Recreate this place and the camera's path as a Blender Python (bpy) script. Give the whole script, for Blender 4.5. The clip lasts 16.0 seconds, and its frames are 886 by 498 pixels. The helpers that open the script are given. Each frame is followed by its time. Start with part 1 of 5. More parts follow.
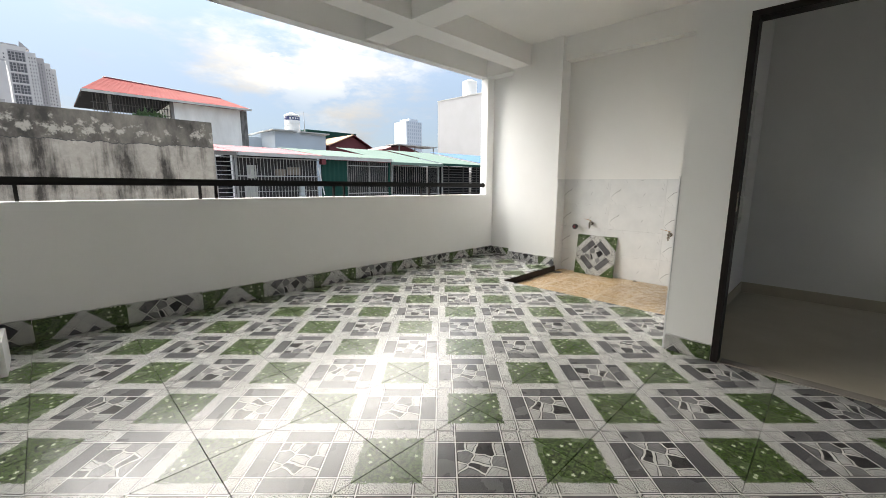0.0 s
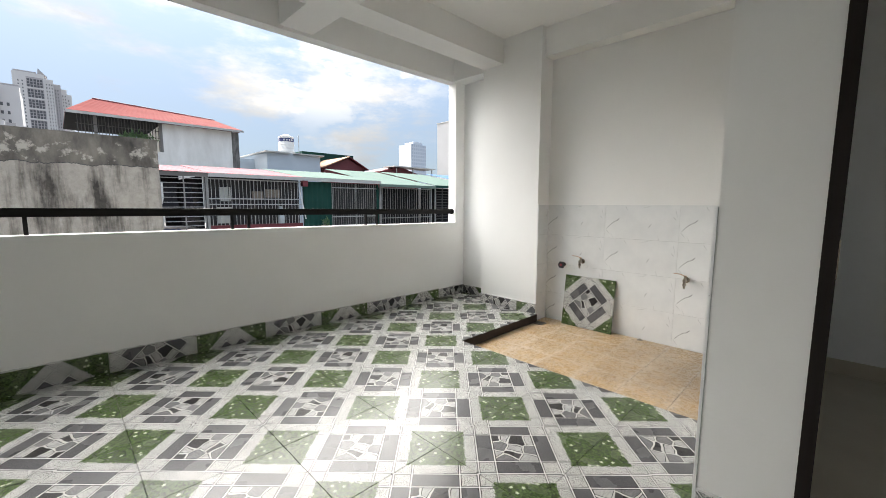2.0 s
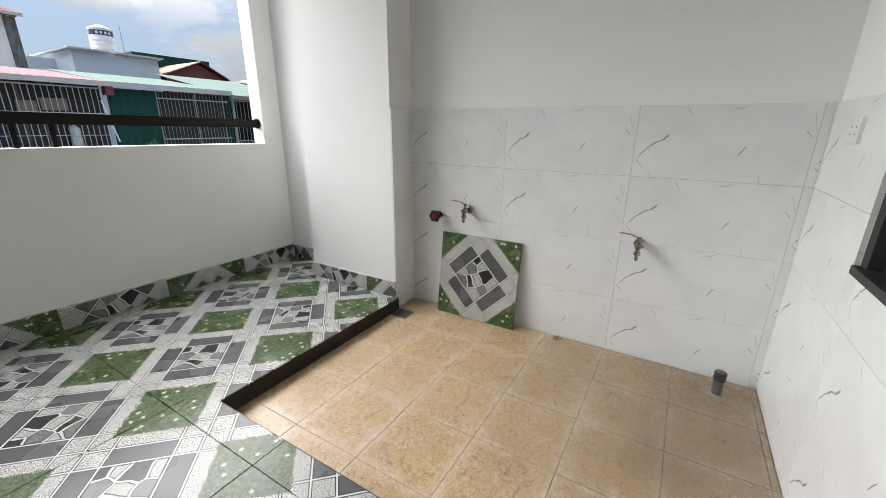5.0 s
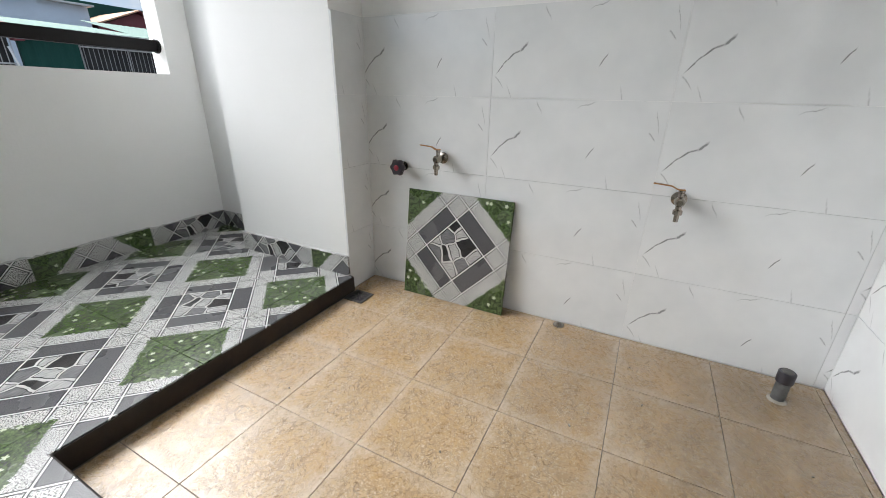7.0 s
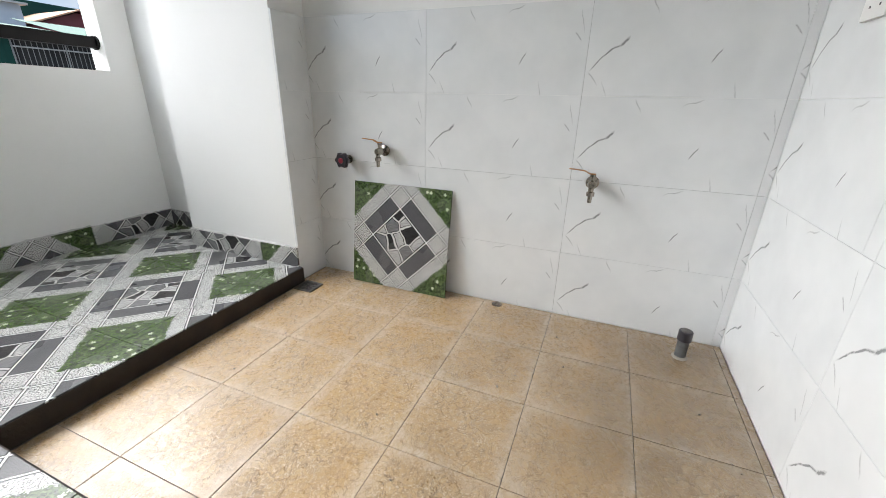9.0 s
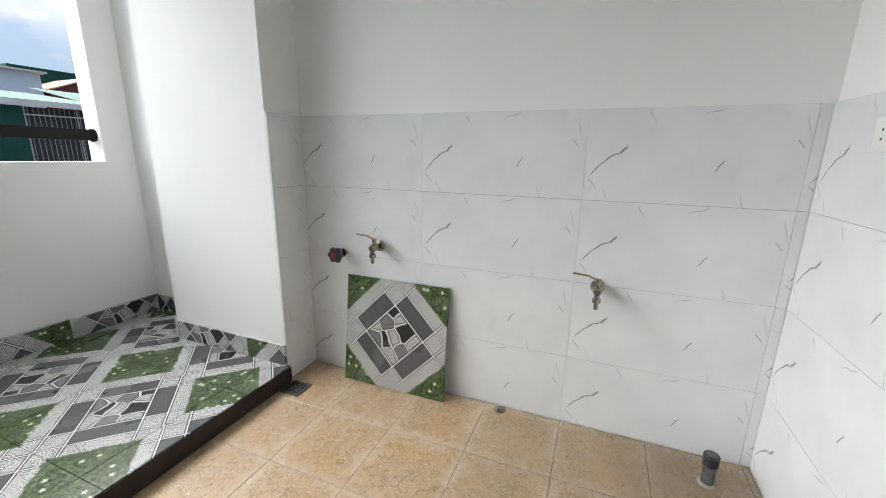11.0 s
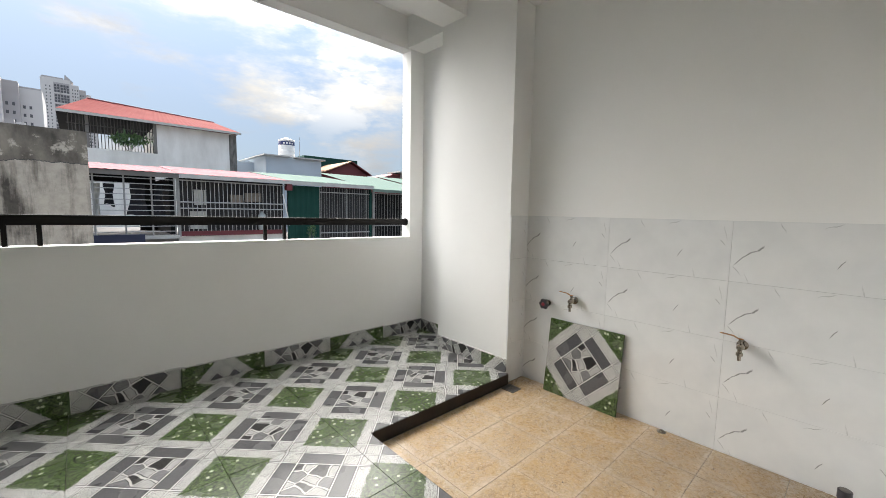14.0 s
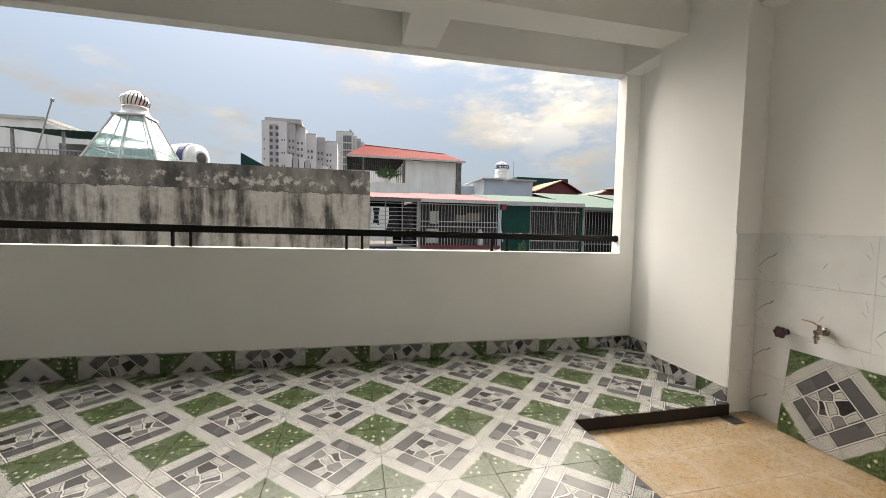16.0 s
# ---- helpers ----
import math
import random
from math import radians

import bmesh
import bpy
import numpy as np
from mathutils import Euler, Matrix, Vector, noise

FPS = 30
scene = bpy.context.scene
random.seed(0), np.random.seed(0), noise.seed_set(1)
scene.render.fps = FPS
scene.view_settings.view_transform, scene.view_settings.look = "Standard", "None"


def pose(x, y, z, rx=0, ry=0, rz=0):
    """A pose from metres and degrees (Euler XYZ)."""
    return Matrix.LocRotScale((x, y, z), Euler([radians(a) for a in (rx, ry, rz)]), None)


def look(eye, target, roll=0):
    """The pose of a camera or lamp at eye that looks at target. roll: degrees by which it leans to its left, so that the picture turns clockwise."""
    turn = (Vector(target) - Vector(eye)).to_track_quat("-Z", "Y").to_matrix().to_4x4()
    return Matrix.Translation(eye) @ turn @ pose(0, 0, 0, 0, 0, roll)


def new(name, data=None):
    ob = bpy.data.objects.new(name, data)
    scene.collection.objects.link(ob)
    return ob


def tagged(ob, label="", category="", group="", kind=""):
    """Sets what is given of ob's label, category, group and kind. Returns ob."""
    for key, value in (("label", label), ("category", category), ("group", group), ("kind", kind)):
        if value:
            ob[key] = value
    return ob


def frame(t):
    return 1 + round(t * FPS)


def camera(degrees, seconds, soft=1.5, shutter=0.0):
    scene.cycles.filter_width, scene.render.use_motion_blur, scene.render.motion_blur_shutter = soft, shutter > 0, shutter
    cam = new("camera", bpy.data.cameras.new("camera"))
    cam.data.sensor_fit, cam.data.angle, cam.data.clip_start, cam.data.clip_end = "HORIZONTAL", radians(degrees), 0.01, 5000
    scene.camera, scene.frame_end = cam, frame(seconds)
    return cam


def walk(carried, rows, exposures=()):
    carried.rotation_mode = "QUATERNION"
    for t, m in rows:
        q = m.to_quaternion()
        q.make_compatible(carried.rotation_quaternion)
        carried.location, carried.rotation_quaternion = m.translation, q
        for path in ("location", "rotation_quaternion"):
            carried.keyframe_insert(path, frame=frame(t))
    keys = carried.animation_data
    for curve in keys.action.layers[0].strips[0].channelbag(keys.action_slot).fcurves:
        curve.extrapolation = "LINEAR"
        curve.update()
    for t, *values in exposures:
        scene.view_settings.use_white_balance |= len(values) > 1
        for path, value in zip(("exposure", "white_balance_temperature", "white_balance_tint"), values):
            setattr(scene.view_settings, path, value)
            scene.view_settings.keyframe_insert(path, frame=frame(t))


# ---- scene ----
cam = camera(96.9, 16.0, 0.8)
PATH = [
    (0, (-0.011, -0.74, 1.155), (1.388, 0.649, 0.819), 0.1),
    (0.5, (0.187, -0.668, 1.152), (1.581, 0.731, 0.833), 0.0),
    (1, (0.497, -0.588, 1.159), (1.883, 0.824, 0.871), 0.0),
    (1.5, (0.868, -0.474, 1.181), (2.252, 0.948, 0.927), 0.1),
    (2, (1.254, -0.317, 1.206), (2.648, 1.099, 0.977), 0.1),
    (2.5, (1.654, -0.12, 1.224), (3.078, 1.268, 1.008), 0.2),
    (3, (2.019, 0.037, 1.223), (3.499, 1.361, 0.989), 0.2),
    (3.5, (2.329, 0.19, 1.202), (3.875, 1.422, 0.898), 0.0),
    (4, (2.562, 0.297, 1.173), (4.163, 1.424, 0.764), 0.1),
    (4.5, (2.822, 0.385, 1.142), (4.451, 1.426, 0.63), 0.3),
    (5, (3.037, 0.469, 1.092), (4.674, 1.453, 0.499), 0.5),
    (5.2, (3.13, 0.522, 1.06), (4.771, 1.486, 0.445), 0.8),
    (7.3, (3.532, 0.731, 0.853), (5.195, 1.543, 0.097), 1.1),
    (7.5, (3.517, 0.699, 0.828), (5.186, 1.491, 0.062), 1.2),
    (8, (3.445, 0.592, 0.803), (5.127, 1.339, 0.02), 1.1),
    (8.5, (3.395, 0.532, 0.826), (5.097, 1.24, 0.051), 1.2),
    (9, (3.454, 0.566, 0.847), (5.19, 1.259, 0.136), 1.3),
    (9.5, (3.563, 0.619, 0.911), (5.337, 1.319, 0.309), 1.2),
    (9.7, (3.611, 0.629, 0.931), (5.401, 1.332, 0.38), 1.2),
    (11.8, (3.555, 0.607, 1.056), (5.376, 1.337, 0.668), 0.4),
    (12, (3.411, 0.596, 1.051), (5.236, 1.346, 0.723), 0.8),
    (12.5, (3.099, 0.504, 1.103), (4.874, 1.383, 0.82), 0.9),
    (13, (2.865, 0.41, 1.172), (4.558, 1.446, 0.922), 0.8),
    (13.5, (2.685, 0.311, 1.206), (4.244, 1.545, 0.988), 1.0),
    (14, (2.621, 0.205, 1.219), (3.976, 1.663, 1.027), 1.0),
    (14.5, (2.56, 0.107, 1.223), (3.664, 1.766, 1.057), 1.1),
    (15, (2.461, 0.005, 1.222), (3.313, 1.809, 1.078), 1.1),
    (15.5, (2.377, -0.098, 1.223), (3.011, 1.795, 1.096), 1.1),
    (16, (2.36, -0.189, 1.208), (2.818, 1.754, 1.089), 1.1),
]
walk(cam, [(t, look(eye, target, roll)) for t, eye, target, roll in PATH], [(0, 2.22, 6850, 10), (2.5, 2.1, 6650, 10), (4.5, 1.95, 6500, 10), (7.5, 2.08, 6250, 10), (9.5, 2.16, 6300, 10),
                                                                                     (12, 2.05, 6250, 10), (13.3, 2.12, 6350, 10), (14.5, 1.92, 7050, 10), (16, 1.85, 7500, 11)])

# ---------- world, sun, exposure ----------
SUN_AZ, SUN_EL = radians(-7), radians(44)         # clockwise from +y, above the horizon
sun_dir = Vector((math.sin(SUN_AZ) * math.cos(SUN_EL), math.cos(SUN_AZ) * math.cos(SUN_EL), math.sin(SUN_EL)))
world = bpy.data.worlds.new("sky")
scene.world = world
world.use_nodes = True
wt = world.node_tree
wt.nodes.clear()


def sky_node(kind, **values):
    n = wt.nodes.new(kind)
    for key, value in values.items():
        n.inputs[key].default_value = value
    return n


def sky_mix(fac, a, b, kind="MIX"):
    n = wt.nodes.new("ShaderNodeMix")
    n.data_type, n.blend_type = "RGBA", kind
    for s, v in ((n.inputs[0], fac), (n.inputs[6], a), (n.inputs[7], b)):
        if isinstance(v, (int, float)):
            s.default_value = v
        elif isinstance(v, tuple):
            s.default_value = (*v, 1)
        else:
            wt.links.new(v, s)
    return n.outputs[2]


def sky_range(value, lo, hi, a=0.0, b=1.0):
    n = sky_node("ShaderNodeMapRange")
    n.interpolation_type = "SMOOTHSTEP"
    n.inputs["From Min"].default_value, n.inputs["From Max"].default_value = lo, hi
    n.inputs["To Min"].default_value, n.inputs["To Max"].default_value = a, b
    wt.links.new(value, n.inputs["Value"])
    return n.outputs["Result"]


w_sky = sky_node("ShaderNodeTexSky")
w_sky.sky_type = "NISHITA"
w_sky.sun_disc = False
w_sky.sun_elevation, w_sky.sun_rotation = SUN_EL, SUN_AZ
w_sky.air_density, w_sky.dust_density, w_sky.ozone_density = 1.0, 0.6, 2.5
w_tc = sky_node("ShaderNodeTexCoord")


def sky_noise(scale, stretch, shift, detail, rough):
    m = sky_node("ShaderNodeMapping", Scale=(1.0, 1.0, stretch), Location=shift)
    n = sky_node("ShaderNodeTexNoise", Scale=scale, Detail=detail, Roughness=rough)
    wt.links.new(w_tc.outputs["Generated"], m.inputs["Vector"])
    wt.links.new(m.outputs["Vector"], n.inputs["Vector"])
    return n.outputs["Fac"]


# thin blue sky, broken white cloud, and a brighter field where the sun stands behind it
w_blue = sky_mix(0.75, sky_mix(1.0, w_sky.outputs["Color"], (0.045, 0.045, 0.045), "MULTIPLY"), (0.112, 0.140, 0.180))
w_cloud = sky_range(sky_noise(2.6, 2.8, (0.35, 0.1, 0.0), 8.0, 0.60), 0.48, 0.66)
w_thick = sky_range(sky_noise(5.0, 2.4, (1.7, 0.4, 0.3), 7.0, 0.6), 0.40, 0.66, 0.95, 1.3)
w_white = sky_mix(1.0, (0.158, 0.161, 0.167), w_thick, "MULTIPLY")
w_dot = sky_node("ShaderNodeVectorMath")
w_dot.operation = "DOT_PRODUCT"
w_dot.inputs[1].default_value = Vector((0.43, 0.76, 0.52)).normalized()
wt.links.new(w_tc.outputs["Generated"], w_dot.inputs[0])
w_glow = sky_range(w_dot.outputs["Value"], 0.89, 1.0)
w_shine = sky_mix(w_glow, w_white, sky_mix(1.0, (0.30, 0.288, 0.262), w_thick, "MULTIPLY"))
w_most = sky_node("ShaderNodeMath")
w_most.operation = "MAXIMUM"
wt.links.new(w_cloud, w_most.inputs[0])
w_near = sky_node("ShaderNodeMath")
w_near.operation = "MULTIPLY"
wt.links.new(sky_range(w_dot.outputs["Value"], 0.91, 0.985), w_near.inputs[0])
wt.links.new(sky_range(w_thick, 0.98, 1.18), w_near.inputs[1])
wt.links.new(w_near.outputs[0], w_most.inputs[1])
w_all = sky_mix(w_most.outputs[0], w_blue, w_shine)
# overcast skies brighten towards the zenith: one part and two parts by the sine of the height
w_sep = sky_node("ShaderNodeSeparateXYZ")
wt.links.new(w_tc.outputs["Generated"], w_sep.inputs[0])
w_up = sky_range(w_sep.outputs[2], 0.0, 1.0, 0.78, 2.5)
w_bg = sky_node("ShaderNodeBackground", Strength=1.0)
wt.links.new(sky_mix(1.0, w_all, w_up, "MULTIPLY"), w_bg.inputs["Color"])
w_out = sky_node("ShaderNodeOutputWorld")
wt.links.new(w_bg.outputs["Background"], w_out.inputs["Surface"])

sun = new("sun", bpy.data.lights.new("sun", "SUN"))
sun.data.energy, sun.data.angle, sun.data.color = 3.4, radians(92), (1.0, 0.97, 0.93)
sun.matrix_world = look((0, 0, 30), Vector((0, 0, 30)) - sun_dir)


# ---------- material helpers ----------
def mat(name, color=(0.8, 0.8, 0.8), rough=0.6, metal=0.0):
    m = bpy.data.materials.new(name)
    m.use_nodes = True
    b = m.node_tree.nodes["Principled BSDF"]
    b.inputs["Base Color"].default_value = (*color, 1)
    b.inputs["Roughness"].default_value = rough
    b.inputs["Metallic"].default_value = metal
    return m


def plug(nt, socket, value):
    if isinstance(value, (int, float)):
        socket.default_value = value
    elif isinstance(value, tuple):
        socket.default_value = (*value, 1) if len(value) == 3 and socket.type == "RGBA" else value
    else:
        nt.links.new(value, socket)


def calc(nt, op, a, b=0.0, c=0.0):
    n = nt.nodes.new("ShaderNodeMath")
    n.operation = op
    for s, v in zip(n.inputs, (a, b, c)):
        plug(nt, s, v)
    return n.outputs[0]


def blend(nt, fac, a, b, kind="MIX"):
    n = nt.nodes.new("ShaderNodeMix")
    n.data_type, n.blend_type = "RGBA", kind
    plug(nt, n.inputs[0], fac)
    plug(nt, n.inputs[6], a)
    plug(nt, n.inputs[7], b)
    return n.outputs[2]


def place(nt, kind="Object", scale=(1, 1, 1), shift=(0, 0, 0)):
    tc = nt.nodes.new("ShaderNodeTexCoord")
    mp = nt.nodes.new("ShaderNodeMapping")
    mp.inputs["Scale"].default_value = scale
    mp.inputs["Location"].default_value = shift
    nt.links.new(tc.outputs[kind], mp.inputs["Vector"])
    return mp.outputs["Vector"]


def noise_of(nt, vec, scale, detail=4.0, rough=0.55):
    n = nt.nodes.new("ShaderNodeTexNoise")
    nt.links.new(vec, n.inputs["Vector"])
    n.inputs["Scale"].default_value, n.inputs["Detail"].default_value, n.inputs["Roughness"].default_value = scale, detail, rough
    return n.outputs["Fac"]


def cells(nt, vec, scale, feature="F1", rand=1.0):
    n = nt.nodes.new("ShaderNodeTexVoronoi")
    n.feature = feature
    nt.links.new(vec, n.inputs["Vector"])
    n.inputs["Scale"].default_value, n.inputs["Randomness"].default_value = scale, rand
    return n


def span(nt, value, lo, hi):
    n = nt.nodes.new("ShaderNodeMapRange")
    plug(nt, n.inputs["Value"], value)
    n.inputs["From Min"].default_value, n.inputs["From Max"].default_value = lo, hi
    return n.outputs["Result"]


def bump(nt, height, strength=0.2, distance=0.01):
    n = nt.nodes.new("ShaderNodeBump")
    n.inputs["Strength"].default_value, n.inputs["Distance"].default_value = strength, distance
    plug(nt, n.inputs["Height"], height)
    nt.links.new(n.outputs["Normal"], nt.nodes["Principled BSDF"].inputs["Normal"])


def worn(name, color, dark, rough=0.6, metal=0.0, scale=3.0, fine=60.0, amount=0.5, relief=0.15, stretch=(1, 1, 1), shine=0.5):
    """Two scales of stain and grain over one base colour."""
    m = mat(name, color, rough, metal)
    nt = m.node_tree
    b = nt.nodes["Principled BSDF"]
    b.inputs["Specular IOR Level"].default_value = shine
    v = place(nt, scale=stretch)
    big = span(nt, noise_of(nt, v, scale), 0.35, 0.75)
    small = noise_of(nt, v, fine, 3.0)
    f = calc(nt, "MULTIPLY", calc(nt, "ADD", calc(nt, "MULTIPLY", big, 0.75), calc(nt, "MULTIPLY", small, 0.25)), amount)
    plug(nt, b.inputs["Base Color"], blend(nt, f, color, dark))
    plug(nt, b.inputs["Roughness"], calc(nt, "MULTIPLY_ADD", big, 0.12, rough - 0.06))
    bump(nt, small, relief, 0.004)
    return m


# ---------- materials ----------
PITCH = 0.543
ZB = -0.081                       # washing corner floor
plaster = worn("white_plaster", (0.85, 0.85, 0.835), (0.74, 0.74, 0.72), 0.65, 0, 1.3, 90, 0.45, 0.10)
plaster_out = worn("outside_plaster", (0.62, 0.63, 0.63), (0.40, 0.40, 0.39), 0.8, 0, 0.8, 30, 0.7, 0.2)
grout = worn("grout", (0.20, 0.19, 0.18), (0.11, 0.10, 0.10), 0.85, 0, 5, 80, 0.8, 0.3)
grout_light = worn("light_grout", (0.50, 0.50, 0.49), (0.35, 0.35, 0.34), 0.8, 0, 5, 80, 0.6, 0.2)
black_paint = worn("black_paint", (0.007, 0.006, 0.006), (0.014, 0.012, 0.011), 0.5, 0, 4, 90, 0.5, 0.1, shine=0.2)
dark_wood = worn("dark_wood", (0.015, 0.010, 0.009), (0.007, 0.005, 0.004), 0.5, 0, 6, 70, 0.8, 0.15, (8, 8, 0.6), shine=0.25)
dark_frame = worn("dark_window_frame", (0.030, 0.027, 0.028), (0.045, 0.041, 0.042), 0.45, 0, 5, 60, 0.5, 0.08, shine=0.25)
dirty_edge = worn("dirty_step_edge", (0.016, 0.012, 0.010), (0.055, 0.038, 0.026), 0.85, 0, 14, 60, 0.9, 0.5)
chrome = worn("chrome", (0.36, 0.32, 0.27), (0.15, 0.125, 0.10), 0.22, 1.0, 20, 120, 0.6, 0.05)
brass = worn("brass", (0.46, 0.23, 0.08), (0.22, 0.11, 0.04), 0.35, 1.0, 20, 120, 0.7, 0.1)
red_plastic = worn("red_plastic", (0.25, 0.015, 0.03), (0.10, 0.01, 0.02), 0.4, 0, 20, 90, 0.5, 0.05)
black_plastic = worn("black_plastic", (0.02, 0.018, 0.025), (0.05, 0.045, 0.05), 0.35, 0, 20, 90, 0.5, 0.05)
pvc_grey = worn("grey_pipe", (0.045, 0.048, 0.05), (0.20, 0.20, 0.195), 0.45, 0, 25, 150, 0.8, 0.2)
white_plastic = worn("white_plastic", (0.78, 0.78, 0.76), (0.66, 0.66, 0.63), 0.35, 0, 12, 90, 0.4, 0.05)
cream_tile = worn("cream_floor_tile", (0.52, 0.47, 0.37), (0.42, 0.37, 0.29), 0.5, 0, 3, 30, 0.6, 0.02, shine=0.3)
cement = worn("bare_cement", (0.34, 0.31, 0.27), (0.20, 0.18, 0.15), 0.85, 0, 6, 60, 0.8, 0.4)
drain_steel = worn("drain_steel", (0.22, 0.21, 0.20), (0.08, 0.075, 0.07), 0.45, 0.8, 20, 120, 0.8, 0.2)


def glass_mat(name, tint=(0.92, 0.96, 0.95), rough=0.0):
    m = mat(name, tint, rough)
    b = m.node_tree.nodes["Principled BSDF"]
    b.inputs["Transmission Weight"].default_value = 1.0
    b.inputs["IOR"].default_value = 1.45
    return m


clear_glass = glass_mat("clear_glass")
grey_glass = glass_mat("grey_window_glass", (0.66, 0.72, 0.71), 0.02)
grey_glass.node_tree.nodes["Principled BSDF"].inputs["IOR"].default_value = 1.8


def garden_tile():
    """Printed terrace tile: green turf corners, speckled bands, dark bars round a crazy-paving square."""
    m = mat("garden_floor_tile", (0.4, 0.4, 0.4), 0.2)
    nt = m.node_tree
    b = nt.nodes["Principled BSDF"]
    v = place(nt, scale=(1 / PITCH, 1 / PITCH, 0.0))
    s = nt.nodes.new("ShaderNodeSeparateXYZ")
    nt.links.new(v, s.inputs[0])
    u, w = s.outputs[0], s.outputs[1]
    p = calc(nt, "ABSOLUTE", calc(nt, "MULTIPLY", calc(nt, "ADD", u, w), 0.70711))
    q = calc(nt, "ABSOLUTE", calc(nt, "MULTIPLY", calc(nt, "SUBTRACT", u, w), 0.70711))
    hi, lo = calc(nt, "MAXIMUM", p, q), calc(nt, "MINIMUM", p, q)
    A, B = 0.197, 0.347
    # speckled granite ground
    speck = noise_of(nt, v, 125, 2.5, 0.75)
    ground = blend(nt, span(nt, speck, 0.440, 0.500), (0.030, 0.030, 0.032), (0.69, 0.69, 0.665))
    # dark bars, finely pitted
    bar_col = blend(nt, span(nt, noise_of(nt, v, 190, 2.0, 0.7), 0.35, 0.65), (0.054, 0.054, 0.058), (0.130, 0.130, 0.137))
    is_bar = calc(nt, "MULTIPLY", calc(nt, "GREATER_THAN", hi, A), calc(nt, "MULTIPLY", calc(nt, "LESS_THAN", hi, B), calc(nt, "LESS_THAN", lo, A)))
    col = blend(nt, is_bar, ground, bar_col)
    # eleven flat stones in the middle: centre, size and tone (0 black slate, 1 grey, 2 pale)
    stones = ((-0.020, 0.222, 0.0, 0), (0.062, 0.150, 0.0, 2), (-0.068, 0.126, 0.0, 1), (-0.186, 0.066, -0.002, 2), (0.110, 0.052, 0.002, 0), (0.004, -0.010, 0.0, 2),
              (-0.184, -0.058, 0.0, 1), (-0.072, -0.042, -0.001, 0), (0.192, -0.030, 0.0, 2), (-0.040, -0.190, 0.0, 2), (0.088, -0.128, 0.0, 1))
    tones = ((0.026, 0.024, 0.026), (0.190, 0.190, 0.195), (0.47, 0.47, 0.46))
    wob = nt.nodes.new("ShaderNodeTexNoise")
    wob.inputs["Scale"].default_value, wob.inputs["Detail"].default_value = 9.0, 1.0
    nt.links.new(v, wob.inputs["Vector"])
    bend = nt.nodes.new("ShaderNodeVectorMath")
    bend.operation = "MULTIPLY_ADD"
    bend.inputs[1].default_value = (0.05, 0.05, 0.0)
    nt.links.new(wob.outputs["Color"], bend.inputs[0])
    nt.links.new(v, bend.inputs[2])
    best = second = tone = None
    for sx, sy, size, kind in stones:
        dot = nt.nodes.new("ShaderNodeVectorMath")
        dot.operation = "DOT_PRODUCT"
        nt.links.new(bend.outputs[0], dot.inputs[0])
        dot.inputs[1].default_value = (sx, sy, 0.0)
        f = calc(nt, "SUBTRACT", dot.outputs["Value"], (sx * sx + sy * sy) / 2 + 0.025 * (sx + sy) - size)
        if best is None:
            best, tone, second = f, tones[kind], -9.0
        else:
            tone = blend(nt, calc(nt, "GREATER_THAN", f, best), tone, tones[kind])
            second = calc(nt, "MAXIMUM", second, calc(nt, "MINIMUM", best, f))
            best = calc(nt, "MAXIMUM", best, f)
    gap = calc(nt, "MINIMUM", calc(nt, "MULTIPLY", calc(nt, "SUBTRACT", best, second), 7.5), calc(nt, "MULTIPLY_ADD", hi, -1.0, A - 0.002))
    grain = noise_of(nt, place(nt, scale=(30, 150, 1)), 1.0, 3.0)
    stone = blend(nt, 0.6, tone, blend(nt, span(nt, grain, 0.3, 0.7), (0.35, 0.35, 0.35), (1.35, 1.35, 1.35)), "MULTIPLY")
    stone = blend(nt, calc(nt, "LESS_THAN", gap, 0.0125), stone, (0.018, 0.018, 0.019))
    stone = blend(nt, calc(nt, "LESS_THAN", gap, 0.0072), stone, (0.60, 0.60, 0.575))
    col = blend(nt, calc(nt, "LESS_THAN", hi, A), col, stone)
    # ruled white lines with dark edges
    dist = None
    for base in (p, q):
        for at in (A, B):
            d = calc(nt, "ABSOLUTE", calc(nt, "SUBTRACT", base, at))
            dist = d if dist is None else calc(nt, "MINIMUM", dist, d)
    col = blend(nt, calc(nt, "LESS_THAN", dist, 0.0118), col, (0.020, 0.020, 0.021))
    col = blend(nt, calc(nt, "LESS_THAN", dist, 0.0054), col, (0.72, 0.72, 0.70))
    # turf corners: small dark leaves, a ragged edge and white five-petalled flowers
    d = calc(nt, "ADD", calc(nt, "ABSOLUTE", u), calc(nt, "ABSOLUTE", w))
    ragged = calc(nt, "MULTIPLY_ADD", noise_of(nt, v, 46, 4.0, 0.7), 0.15, d)
    turf = calc(nt, "GREATER_THAN", ragged, 0.722)
    leaf = noise_of(nt, v, 46, 5.0, 0.72)
    leaf.node.inputs["Distortion"].default_value = 0.8
    patch = noise_of(nt, v, 9, 2.0)
    green = blend(nt, span(nt, leaf, 0.38, 0.63), (0.005, 0.013, 0.003), (0.118, 0.195, 0.056))
    green = blend(nt, span(nt, patch, 0.35, 0.7), green, blend(nt, span(nt, leaf, 0.40, 0.66), (0.010, 0.022, 0.006), (0.135, 0.185, 0.070)))
    fl = cells(nt, v, 15)
    fl.voronoi_dimensions = "2D"
    fsep = nt.nodes.new("ShaderNodeSeparateColor")
    nt.links.new(fl.outputs["Color"], fsep.inputs[0])
